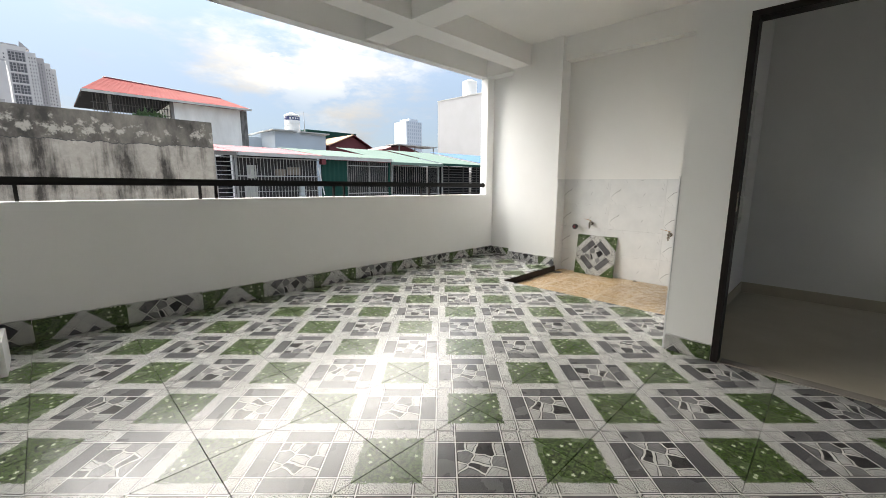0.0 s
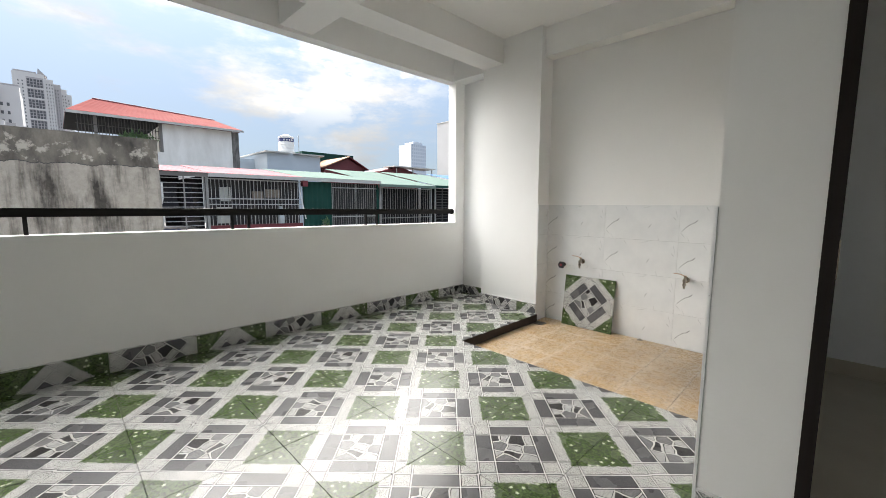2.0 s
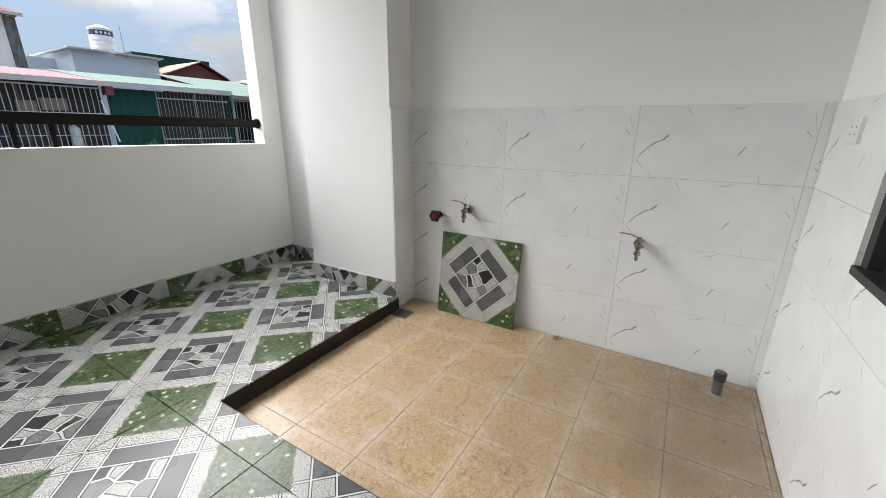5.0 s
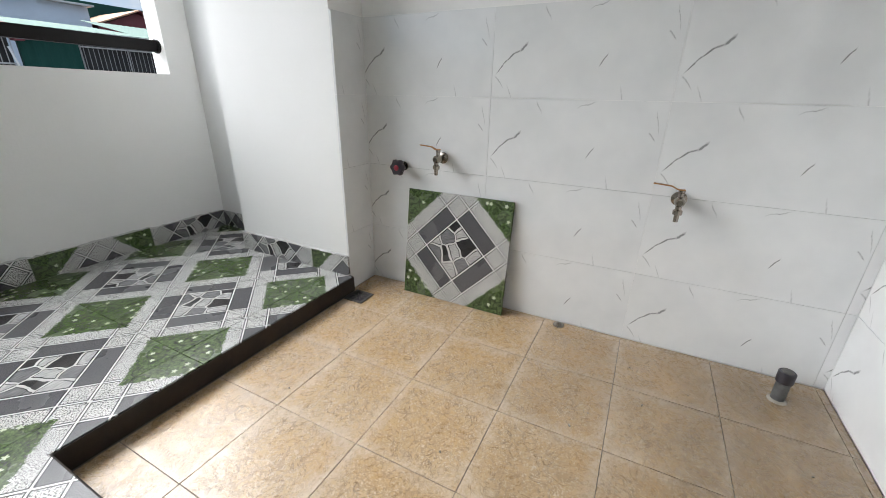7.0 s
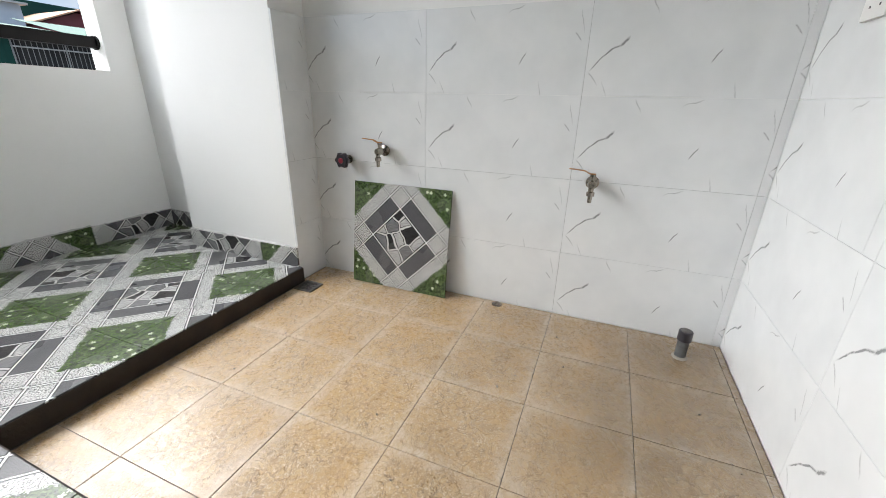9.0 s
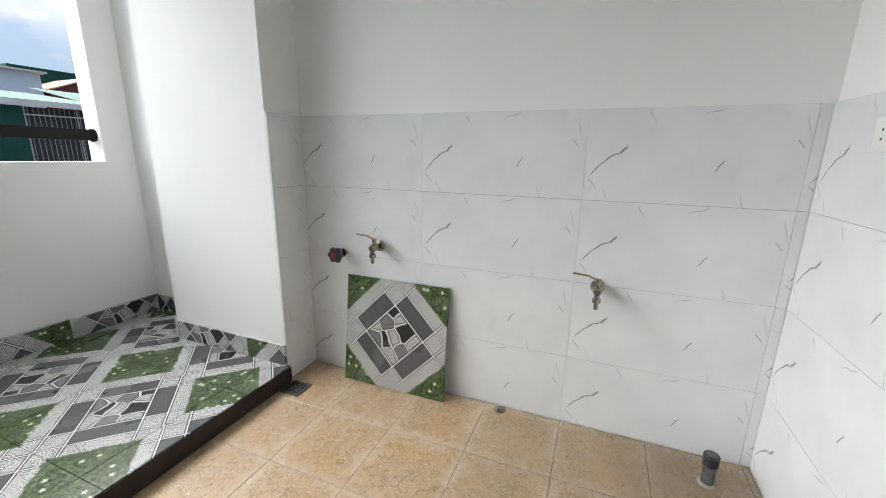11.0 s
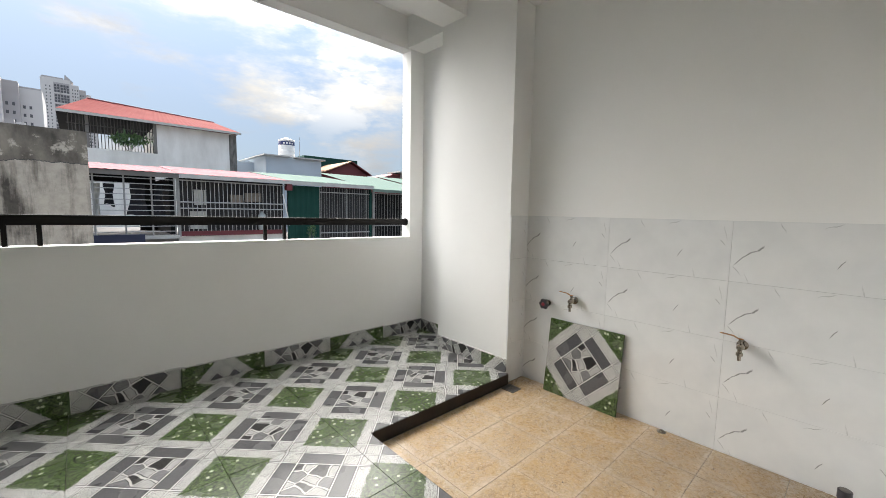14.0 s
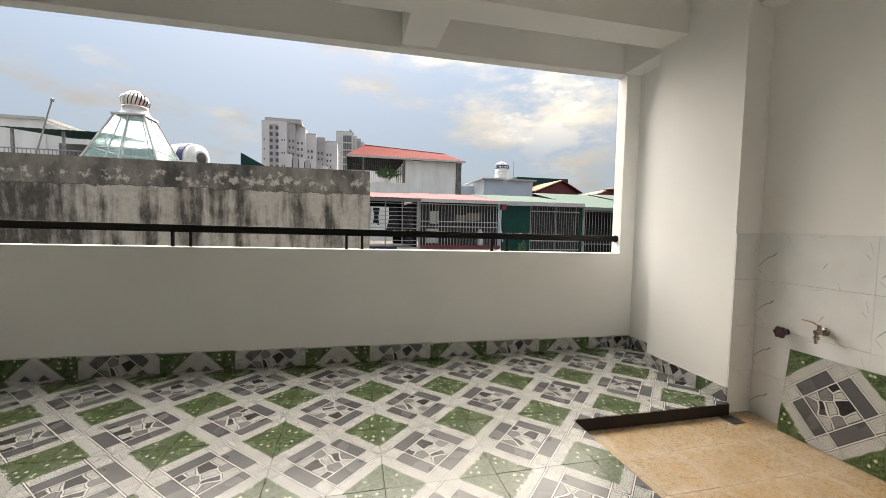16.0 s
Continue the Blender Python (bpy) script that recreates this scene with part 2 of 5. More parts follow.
    away = nt.nodes.new("ShaderNodeVectorMath")
    away.operation = "SUBTRACT"
    nt.links.new(v, away.inputs[0])
    nt.links.new(fl.outputs["Position"], away.inputs[1])
    asep = nt.nodes.new("ShaderNodeSeparateXYZ")
    nt.links.new(away.outputs[0], asep.inputs[0])
    petal = calc(nt, "COSINE", calc(nt, "MULTIPLY", calc(nt, "ARCTAN2", asep.outputs[1], asep.outputs[0]), 5.0))
    flower = calc(nt, "MULTIPLY", calc(nt, "LESS_THAN", fl.outputs["Distance"], calc(nt, "MULTIPLY_ADD", petal, 0.075, 0.20)), calc(nt, "GREATER_THAN", fsep.outputs[1], 0.72))
    green = blend(nt, flower, green, (0.56, 0.62, 0.44))
    col = blend(nt, turf, col, green)
    # a little tone from tile to tile, and dust
    info = nt.nodes.new("ShaderNodeObjectInfo")
    dust = span(nt, noise_of(nt, place(nt), 4.0), 0.4, 0.8)
    col = blend(nt, calc(nt, "MULTIPLY", dust, 0.04), col, (0.42, 0.40, 0.36))
    col = blend(nt, calc(nt, "MULTIPLY", info.outputs["Random"], 0.05), col, (0.2, 0.2, 0.19))
    plug(nt, b.inputs["Base Color"], col)
    plug(nt, b.inputs["Roughness"], calc(nt, "MULTIPLY_ADD", dust, 0.10, 0.24))
    bump(nt, noise_of(nt, v, 60, 3.0), 0.05, 0.002)
    return m


def marble_tile():
    """Glossy white wall tile with a few printed grey veins, the same on every tile."""
    m = mat("marble_wall_tile", (0.8, 0.8, 0.8), 0.10)
    m.node_tree.nodes["Principled BSDF"].inputs["Specular IOR Level"].default_value = 0.9
    nt = m.node_tree
    b = nt.nodes["Principled BSDF"]
    v = place(nt)
    s = nt.nodes.new("ShaderNodeSeparateXYZ")
    nt.links.new(v, s.inputs[0])
    wob = calc(nt, "MULTIPLY", calc(nt, "SUBTRACT", noise_of(nt, v, 22, 2.0), 0.5), 0.022)
    tint = span(nt, noise_of(nt, v, 5, 3.0), 0.3, 0.8)
    col = blend(nt, tint, (0.80, 0.81, 0.81), (0.70, 0.715, 0.72))
    # a vein: centre, half length, slope, bend, half width, darkness
    veins = ((-0.262, -0.018, 0.056, 0.85, 4.5, 0.0040, 0.80), (-0.206, 0.022, 0.016, 0.9, -8, 0.0062, 0.90), (0.088, -0.028, 0.014, 1.5, 9, 0.0030, 0.60),
             (0.300, 0.095, 0.010, -3.8, 40, 0.0030, 0.30), (-0.125, 0.130, 0.014, -1.6, 0, 0.0036, 0.26), (0.052, 0.146, 0.034, 0.35, 2, 0.0030, 0.34),
             (0.165, -0.140, 0.008, -3.2, 0, 0.0038, 0.22), (-0.300, -0.098, 0.022, -1.1, 10, 0.0036, 0.30), (-0.255, -0.135, 0.012, -2.0, 0, 0.0030, 0.30), (0.29, 0.045, 0.014, -1.0, 20, 0.0035, 0.36))
    ink = None
    for cx, cy, half, slope, bend, wide, dark in veins:
        x = calc(nt, "SUBTRACT", s.outputs[0], cx)
        line = calc(nt, "ADD", calc(nt, "MULTIPLY", x, slope), calc(nt, "MULTIPLY", calc(nt, "MULTIPLY", x, x), -bend))
        y = calc(nt, "ABSOLUTE", calc(nt, "ADD", calc(nt, "SUBTRACT", calc(nt, "SUBTRACT", s.outputs[1], cy), line), wob))
        end = calc(nt, "SUBTRACT", 1.0, calc(nt, "DIVIDE", calc(nt, "ABSOLUTE", x), half))
        near = calc(nt, "SUBTRACT", 1.0, calc(nt, "DIVIDE", y, wide * 0.72 * (1 + abs(slope))))
        k = calc(nt, "MULTIPLY", calc(nt, "MULTIPLY", calc(nt, "MAXIMUM", near, 0.0), calc(nt, "MINIMUM", calc(nt, "MAXIMUM", calc(nt, "MULTIPLY", end, 2.5), 0.0), 1.0)), dark)
        ink = k if ink is None else calc(nt, "MAXIMUM", ink, k)
    ink = calc(nt, "MINIMUM", calc(nt, "MULTIPLY", calc(nt, "MULTIPLY", ink, 1.8), calc(nt, "MULTIPLY_ADD", span(nt, noise_of(nt, v, 45, 3.0, 0.7), 0.36, 0.58), 0.65, 0.35)), 0.85)
    plug(nt, b.inputs["Base Color"], blend(nt, ink, col, (0.19, 0.195, 0.20)))
    plug(nt, b.inputs["Roughness"], calc(nt, "MULTIPLY_ADD", noise_of(nt, v, 9), 0.07, 0.045))
    bump(nt, noise_of(nt, v, 3.5, 1.0), 0.04, 0.01)
    return m


def sand_tile():
    """Matt beige floor tile with an ochre mottle that fades to a pale rim."""
    m = mat("beige_floor_tile", (0.6, 0.5, 0.3), 0.45)
    m.node_tree.nodes["Principled BSDF"].inputs["Specular IOR Level"].default_value = 1.0
    nt = m.node_tree
    b = nt.nodes["Principled BSDF"]
    v = place(nt)
    info = nt.nodes.new("ShaderNodeObjectInfo")
    shift = nt.nodes.new("ShaderNodeCombineXYZ")
    nt.links.new(calc(nt, "MULTIPLY", info.outputs["Random"], 7.0), shift.inputs[2])
    add = nt.nodes.new("ShaderNodeVectorMath")
    nt.links.new(v, add.inputs[0])
    nt.links.new(shift.outputs[0], add.inputs[1])
    vv = add.outputs[0]
    s = nt.nodes.new("ShaderNodeSeparateXYZ")
    nt.links.new(v, s.inputs[0])
    edge = calc(nt, "MAXIMUM", calc(nt, "ABSOLUTE", s.outputs[0]), calc(nt, "ABSOLUTE", s.outputs[1]))
    heart = calc(nt, "SUBTRACT", 1.0, span(nt, calc(nt, "MULTIPLY_ADD", noise_of(nt, vv, 16, 6.0, 0.7), 0.18, edge), 0.205, 0.275))
    col = blend(nt, calc(nt, "MULTIPLY", heart, 0.9), (0.66, 0.54, 0.41), (0.64, 0.465, 0.275))
    # ochre clouds, pale chips and thin brown crazing
    worm = noise_of(nt, vv, 24, 5.0, 0.62)
    worm.node.inputs["Distortion"].default_value = 2.2
    fleck = span(nt, worm, 0.46, 0.56)
    col = blend(nt, calc(nt, "MULTIPLY", calc(nt, "MULTIPLY", fleck, heart), 0.62), col, (0.30, 0.18, 0.072))
    chip = noise_of(nt, vv, 55, 3.0, 0.6)
    chip.node.inputs["Distortion"].default_value = 3.0
    col = blend(nt, calc(nt, "MULTIPLY", calc(nt, "MULTIPLY", span(nt, chip, 0.56, 0.59), calc(nt, "MULTIPLY_ADD", heart, 0.8, 0.15)), 0.8), col, (0.74, 0.62, 0.44))
    for size, thin, depth in ((15, 0.020, 0.75), (34, 0.024, 0.45)):
        ridge = noise_of(nt, vv, size, 4.0, 0.6)
        ridge.node.inputs["Distortion"].default_value = 1.5
        hair = calc(nt, "SUBTRACT", 1.0, span(nt, calc(nt, "ABSOLUTE", calc(nt, "SUBTRACT", ridge, 0.5)), 0.0, thin))
        col = blend(nt, calc(nt, "MULTIPLY", calc(nt, "MULTIPLY", hair, heart), depth), col, (0.12, 0.062, 0.022))
    cloud = span(nt, noise_of(nt, vv, 7, 3.0, 0.6), 0.40, 0.68)
    col = blend(nt, calc(nt, "MULTIPLY", calc(nt, "MULTIPLY", cloud, heart), 0.40), col, (0.56, 0.345, 0.135))
    dirt = span(nt, noise_of(nt, place(nt, "Object"), 9, 3.0), 0.5, 0.85)
    col = blend(nt, calc(nt, "MULTIPLY", dirt, 0.22), col, (0.19, 0.14, 0.09))
    # grime and the corner's light falloff, painted ragged round the waste pipe
    geo = nt.nodes.new("ShaderNodeNewGeometry")
    far_off = nt.nodes.new("ShaderNodeVectorMath")
    far_off.operation = "DISTANCE"
    nt.links.new(geo.outputs["Position"], far_off.inputs[0])
    far_off.inputs[1].default_value = (4.75, 0.15, ZB)
    falloff_dist = calc(nt, "MULTIPLY_ADD", noise_of(nt, geo.outputs["Position"], 2.6, 6.0, 0.65), 1.1, far_off.outputs["Value"])
    grime_falloff = calc(nt, "SUBTRACT", 1.0, span(nt, falloff_dist, 0.75, 1.60))
    col = blend(nt, calc(nt, "MULTIPLY", grime_falloff, 0.95), col, (0.46, 0.455, 0.44), "MULTIPLY")
    plug(nt, b.inputs["Base Color"], col)
    plug(nt, b.inputs["Roughness"], calc(nt, "MULTIPLY_ADD", fleck, 0.10, 0.24))
    bump(nt, fleck, 0.14, 0.002)
    return m


turf_tile, vein_tile, beige_tile = garden_tile(), marble_tile(), sand_tile()


# ---------- mesh helpers ----------
def box(bm, x0, x1, y0, y1, z0, z1, c=0.0):
    """A box; c: chamfer round its top face."""
    rings = [((x0, x1, y0, y1), z0), ((x0, x1, y0, y1), z1 - c)]
    if c:
        rings.append(((x0 + c, x1 - c, y0 + c, y1 - c), z1))
    made = [[bm.verts.new((x, y, z)) for x, y in ((a, e), (b, e), (b, f), (a, f))] for (a, b, e, f), z in rings]
    bm.faces.new(made[0][::-1])
    bm.faces.new(made[-1])
    for lo, hi in zip(made, made[1:]):
        for i in range(4):
            j = (i + 1) % 4
            bm.faces.new((lo[i], lo[j], hi[j], hi[i]))


def boxes(*dims):
    bm = bmesh.new()
    for d in dims:
        box(bm, *d)
    return bm


def tube(bm, a, b, r0, r1=None, seg=12, caps=True):
    """A round or tapered bar from a to b."""
    a, b = Vector(a), Vector(b)
    r1 = r0 if r1 is None else r1
    q = (b - a).to_track_quat("Z", "Y")
    rings = []
    for c, r in ((a, r0), (b, r1)):
        rings.append([bm.verts.new(c + q @ Vector((r * math.cos(2 * math.pi * i / seg), r * math.sin(2 * math.pi * i / seg), 0))) for i in range(seg)])
    for i in range(seg):
        j = (i + 1) % seg
        bm.faces.new((rings[0][i], rings[0][j], rings[1][j], rings[1][i]))
    if caps:
        bm.faces.new(rings[0][::-1])
        bm.faces.new(rings[1])


def lathe(bm, axis_from, axis_to, profile, seg=20):
    """profile: pairs of distance along the axis and radius."""
    a, b = Vector(axis_from), Vector(axis_to)
    q = (b - a).to_track_quat("Z", "Y")
    rings = [[bm.verts.new(a + q @ Vector((r * math.cos(2 * math.pi * i / seg), r * math.sin(2 * math.pi * i / seg), h))) for i in range(seg)] for h, r in profile]
    for lo, hi in zip(rings, rings[1:]):
        for i in range(seg):
            j = (i + 1) % seg
            bm.faces.new((lo[i], lo[j], hi[j], hi[i]))
    bm.faces.new(rings[0][::-1])
    bm.faces.new(rings[-1])


def prism(bm, outline, vec):
    """A flat outline (list of 3D points) pushed along vec."""
    lo = [bm.verts.new(p) for p in outline]
    hi = [bm.verts.new(Vector(p) + Vector(vec)) for p in outline]
    bm.faces.new(lo[::-1])
    bm.faces.new(hi)
    for i in range(len(lo)):
        j = (i + 1) % len(lo)
        bm.faces.new((lo[i], lo[j], hi[j], hi[i]))


def finish(name, bm, material, smooth=False, bevel=0.0):
    if bevel:
        bmesh.ops.bevel(bm, geom=[e for e in bm.edges if e.calc_face_angle(0) > 0.5], offset=bevel, segments=2, affect="EDGES", profile=0.5)
    bmesh.ops.recalc_face_normals(bm, faces=bm.faces)
    me = bpy.data.meshes.new(name)
    bm.to_mesh(me)
    bm.free()
    if smooth:
        for f in me.polygons:
            f.use_smooth = True
        me.set_sharp_from_angle(angle=radians(40))
    me.materials.append(material)
    return me


def origin_of(ob):
    at = Vector((0, 0, 0))
    while ob:
        at += ob.location
        ob = ob.parent
    return at


def thing(name, at, label, category, group="", kind=""):
    ob = new(name)
    ob.location = at
    ob.empty_display_size = 0.1
    return tagged(ob, label, category, group, kind)


def part(name, bm, material, parent, label="", smooth=False, bevel=0.0, local=False):
    """One mesh object under a thing or part; its mesh is given in world coordinates unless local."""
    if not local:
        bm.transform(Matrix.Translation(-origin_of(parent)))
    ob = new(name, finish(name, bm, material, smooth, bevel))
    ob.parent = parent
    return tagged(ob, label)


def solid(name, bm, material, label, category, kind="", smooth=False, bevel=0.0, group=""):
    """A thing that is one mesh."""
    return tagged(new(name, finish(name, bm, material, smooth, bevel)), label, category, group, kind)


def piece(name, mesh, parent, m):
    """A tile or brick: an object of its own on a shared mesh."""
    ob = new(name, mesh)
    ob.parent = parent
    ob.matrix_basis = Matrix.Translation(-origin_of(parent)) @ m
    return ob


# ---------- the terrace: structure ----------
XM, XD, YN, YP = 5.16, 2.95, 0.01, 3.275   # tiled end wall, door wall, window wall, parapet
XW, YS = -0.78, -3.2              # closing walls behind
ZC, ZBEAM, ZHEAD, ZPAR = 3.02, 2.755, 2.73, 0.96
SX, SY = 3.733, 1.965             # inner corner of the sunk washing floor
WALL = 0.13
PX, PY0, PY1 = 4.952, 1.992, 2.762   # pillar
OP0, OP1 = -0.24, 5.02            # opening in the outer wall

floor = solid("floor", boxes((XW, XD, YS, YP, -0.3, -0.012), (XD, SX, YN, YP, -0.3, -0.012), (SX, PX, SY, YP, -0.3, -0.012), (PX, XM + 0.02, PY0, YP, -0.3, -0.012)), grout,
              "terrace floor of glossy printed garden tiles", "floor", "structure")
floor_wash = solid("floor_washing_corner", boxes((SX, XM, YN, SY, -0.3, ZB - 0.003), (PX, XM, SY, PY0, -0.3, ZB - 0.003)), grout, "sunken washing floor of matt beige tiles", "floor", "structure")
floor_room = solid("floor_room", boxes((XD, XM + 0.1, YS, YN - WALL, -0.3, 0.0)), cream_tile, "cream tiled floor of the dark inner room", "floor", "structure")
solid("step_edge", boxes((SX + 0.001, PX, SY - 0.005, SY - 0.001, ZB, -0.004), (SX + 0.001, SX + 0.005, YN, SY - 0.005, ZB, -0.004)), dirty_edge,
      "dirty dark edge of the raised tiled floor", "step", "structure")



def rise(x):
    """The parapet, its rail and its skirting climb a little towards the west."""
    return 0.0105 * (5.0 - x)


bm = boxes((XW, XM + 0.15, YP, YP + WALL, ZHEAD, 3.3))
prism(bm, [(x, YP, z) for x, z in ((XW, -0.3), (XM + 0.15, -0.3), (XM + 0.15, ZHEAD), (OP1, ZHEAD), (OP1, ZPAR + rise(OP1)), (OP0, ZPAR + rise(OP0)), (OP0, ZHEAD), (XW, ZHEAD))], (0, WALL, 0))
bmesh.ops.recalc_face_normals(bm, faces=list(bm.faces))
wall_north = solid("wall_north", bm, plaster, "white plastered parapet wall with a wide open bay", "wall", "structure")
solid("parapet_outer_face", boxes((XW - 0.2, XM + 0.3, YP + WALL, YP + WALL + 0.02, -10, ZPAR - 0.004)), plaster_out, "outer face of the house wall", "wall", "structure")
wall_east = solid("wall_east", boxes((XM + 0.012, XM + 0.16, YN - WALL, 2.0, -0.3, ZC), (XM + 0.02, XM + 0.16, 2.0, YP, -0.3, ZC)), plaster,
                  "white plastered end wall above a tiled dado", "wall", "structure")
pillar = solid("pillar", boxes((PX, XM + 0.02, PY0, PY1, -0.3, ZC)), plaster, "white plastered square pillar beside the washing corner", "pillar", "structure", bevel=0.004)
# far jamb is unseen; doorway set wide to let light into the room
DY0, DY1, DZ = -1.75, -0.281, 2.11
DW = 0.085                        # the thin wall with the doorway
WX0, WX1, WZ0, WZ1 = 3.66, 4.55, 0.70, 1.98
wall_window = solid("wall_window", boxes((XD + DW, WX0, YN - WALL, YN - 0.012, -0.3, ZC), (WX1, XM + 0.012, YN - WALL, YN - 0.012, -0.3, ZC),
                                         (WX0, WX1, YN - WALL, YN - 0.012, -0.3, WZ0), (WX0, WX1, YN - WALL, YN - 0.012, WZ1, ZC)), plaster,
                    "white plastered wall with a dark framed window", "wall", "structure")
wall_door = solid("wall_door", boxes((XD, XD + DW, DY1, YN - 0.012, -0.3, ZC), (XD, XD + DW, YS, DY0, -0.3, ZC), (XD, XD + DW, DY0, DY1, DZ, ZC)), plaster, "white plastered wall beside the doorway", "wall", "structure")
solid("wall_west", boxes((XW - 0.15, XW, YS - 0.15, YP + WALL, -0.3, 3.3)), plaster, "plain white plastered wall", "wall", "structure")
# opening at x 3.7 to 4.6 is added out of view to brighten the room
solid("wall_south", boxes((XW, 3.7, YS - 0.15, YS, -0.3, 3.3), (3.7, 4.6, YS - 0.15, YS, -0.3, 1.0), (3.7, 4.6, YS - 0.15, YS, 2.0, 3.3), (4.6, XM + 0.16, YS - 0.15, YS, -0.3, 3.3)), plaster,
      "plain white plastered wall with an added unseen light opening", "wall", "structure")
solid("wall_room_east", boxes((XM + 0.012, XM + 0.16, YS, YN - WALL, -0.3, ZC)), plaster, "plain wall of the dark inner room", "wall", "structure")
solid("ceiling", boxes((XW, XM + 0.16, YS, YP + WALL, ZC, ZC + 0.28)), plaster, "white plastered ceiling slab", "ceiling", "structure")
solid("beam_long", boxes((XW, PX, 2.48, 2.762, ZBEAM, ZC)), plaster, "white plastered ceiling beam along the terrace", "beam", "structure", bevel=0.006)
solid("beam_cross", boxes((2.78, 3.085, YS, 2.478, ZBEAM + 0.001, ZC), (2.78, 3.085, 2.764, YP, ZBEAM + 0.001, ZC)), plaster, "white plastered cross beam of the ceiling", "beam", "structure", bevel=0.006)
solid("beam_end", boxes((5.02, XM + 0.012, YN, PY0 - 0.001, 2.73, ZC), (PX + 0.03, XM + 0.02, PY1 + 0.001, YP, 2.74, ZC)), plaster, "white plastered beam over the end wall", "beam", "structure", bevel=0.006)


# ---------- rail on the parapet ----------
def make_rail():
    rail = thing("railing", (2.4, YP + 0.065, ZPAR), "black painted steel handrail on short posts along the parapet", "railing")
    y = YP + 0.065
    a, b = OP0, OP1 - 0.004
    bm = bmesh.new()
    prism(bm, [(a, y - 0.022, 1.076 + rise(a)), (b, y - 0.022, 1.076 + rise(b)), (b, y - 0.022, 1.134 + rise(b)), (a, y - 0.022, 1.134 + rise(a))], (0, 0.044, 0))
    part("handrail", bm, black_paint, rail, bevel=0.004)
    for x in (-0.40 + 0.25, 0.983, 1.112, 2.325, 2.458, 3.668, 3.815):
        part("post", boxes((x - 0.011, x + 0.011, y - 0.011, y + 0.011, ZPAR + rise(x) - 0.001, 1.077 + rise(x))), black_paint, rail)
    bm = bmesh.new()
    tube(bm, (OP1 - 0.012, y, 1.105), (OP1 + 0.001, y, 1.105), 0.036, seg=20)
    part("wall_flange", bm, black_paint, rail, smooth=True)


make_rail()


# ---------- doorway ----------
def make_door_frame():
    d = thing("door_frame", (XD + 0.06, (DY0 + DY1) / 2, 0), "dark brown wooden door frame with chipped edges, no leaf in it", "door frame")
    w, x0, x1 = 0.036, XD - 0.012, XD + DW + 0.006
    for y0, y1 in ((DY1 - w, DY1 + 0.002), (DY0 - 0.002, DY0 + w)):
        part("jamb", boxes((x0, x1, y0, y1, 0, DZ - w)), dark_wood, d, bevel=0.004)
    part("lintel", boxes((x0, x1, DY0 - 0.002, DY1 + 0.002, DZ - w, DZ + 0.002)), dark_wood, d, bevel=0.004)
    part("striker_plate", boxes((x0 - 0.002, x0 + 0.03, DY1 - w - 0.002, DY1 - w + 0.001, 0.98, 1.10)), chrome, d)


make_door_frame()
solid("threshold", boxes((XD - 0.004, XD + DW, DY0 + 0.05, DY1 - 0.05, -0.012, 0.006)), cement, "cement threshold in the doorway", "threshold", "structure")


# ---------- window ----------
def make_window():
    win = thing("window", ((WX0 + WX1) / 2, YN - 0.07, WZ0), "dark framed two-sash sliding window with grey glass", "window")
    y0 = YN - 0.120
    f = 0.045
    part("sill_frame", boxes((WX0, WX1, y0, YN + 0.005, WZ0 + 0.001, WZ0 + 0.026)), dark_frame, win, bevel=0.003)
    part("head_frame", boxes((WX0, WX1, y0, YN - 0.014, WZ1 - f, WZ1 - 0.001)), dark_frame, win)
    for a, b in ((WX0 + 0.001, WX0 + f), (WX1 - f, WX1 - 0.001)):
        part("side_frame", boxes((a, b, y0, YN - 0.014, WZ0 + 0.027, WZ1 - f)), dark_frame, win, bevel=0.002)
    mid = (WX0 + WX1) / 2
    for a, b, yy in ((mid - 0.03, WX1 - f, YN - 0.064), (WX0 + f, mid + 0.03, YN - 0.101)):
        s = part("sash", boxes((a, a + 0.06, yy - 0.016, yy + 0.016, WZ0 + 0.027, WZ1 - f), (b - 0.06, b, yy - 0.016, yy + 0.016, WZ0 + 0.027, WZ1 - f),
                               (a + 0.06, b - 0.06, yy - 0.016, yy + 0.016, WZ0 + 0.027, WZ0 + 0.12), (a + 0.06, b - 0.06, yy - 0.016, yy + 0.016, WZ1 - f - 0.06, WZ1 - f)), dark_frame, win)
        g = part("pane", boxes((a + 0.055, b - 0.055, yy - 0.003, yy + 0.003, WZ0 + 0.115, WZ1 - f - 0.055)), grey_glass, s)
        g.visible_shadow = False
    for i in range(7):
        z = WZ0 + 0.15 + i * 0.18
        bm = bmesh.new()
        tube(bm, (WX0 - 0.02, YN - WALL - 0.018, z), (WX1 + 0.028, YN - WALL - 0.018, z), 0.008, seg=8)
        part("security_bar", bm, white_plastic, win, "white painted bar", smooth=True)
    for x in (WX0 - 0.012, WX1 + 0.020):
        part("bar_upright", boxes((x - 0.009, x + 0.009, YN - WALL - 0.011, YN - WALL - 0.001, WZ0 + 0.08, WZ1 - 0.06)), white_plastic, win, "white painted flat")


make_window()


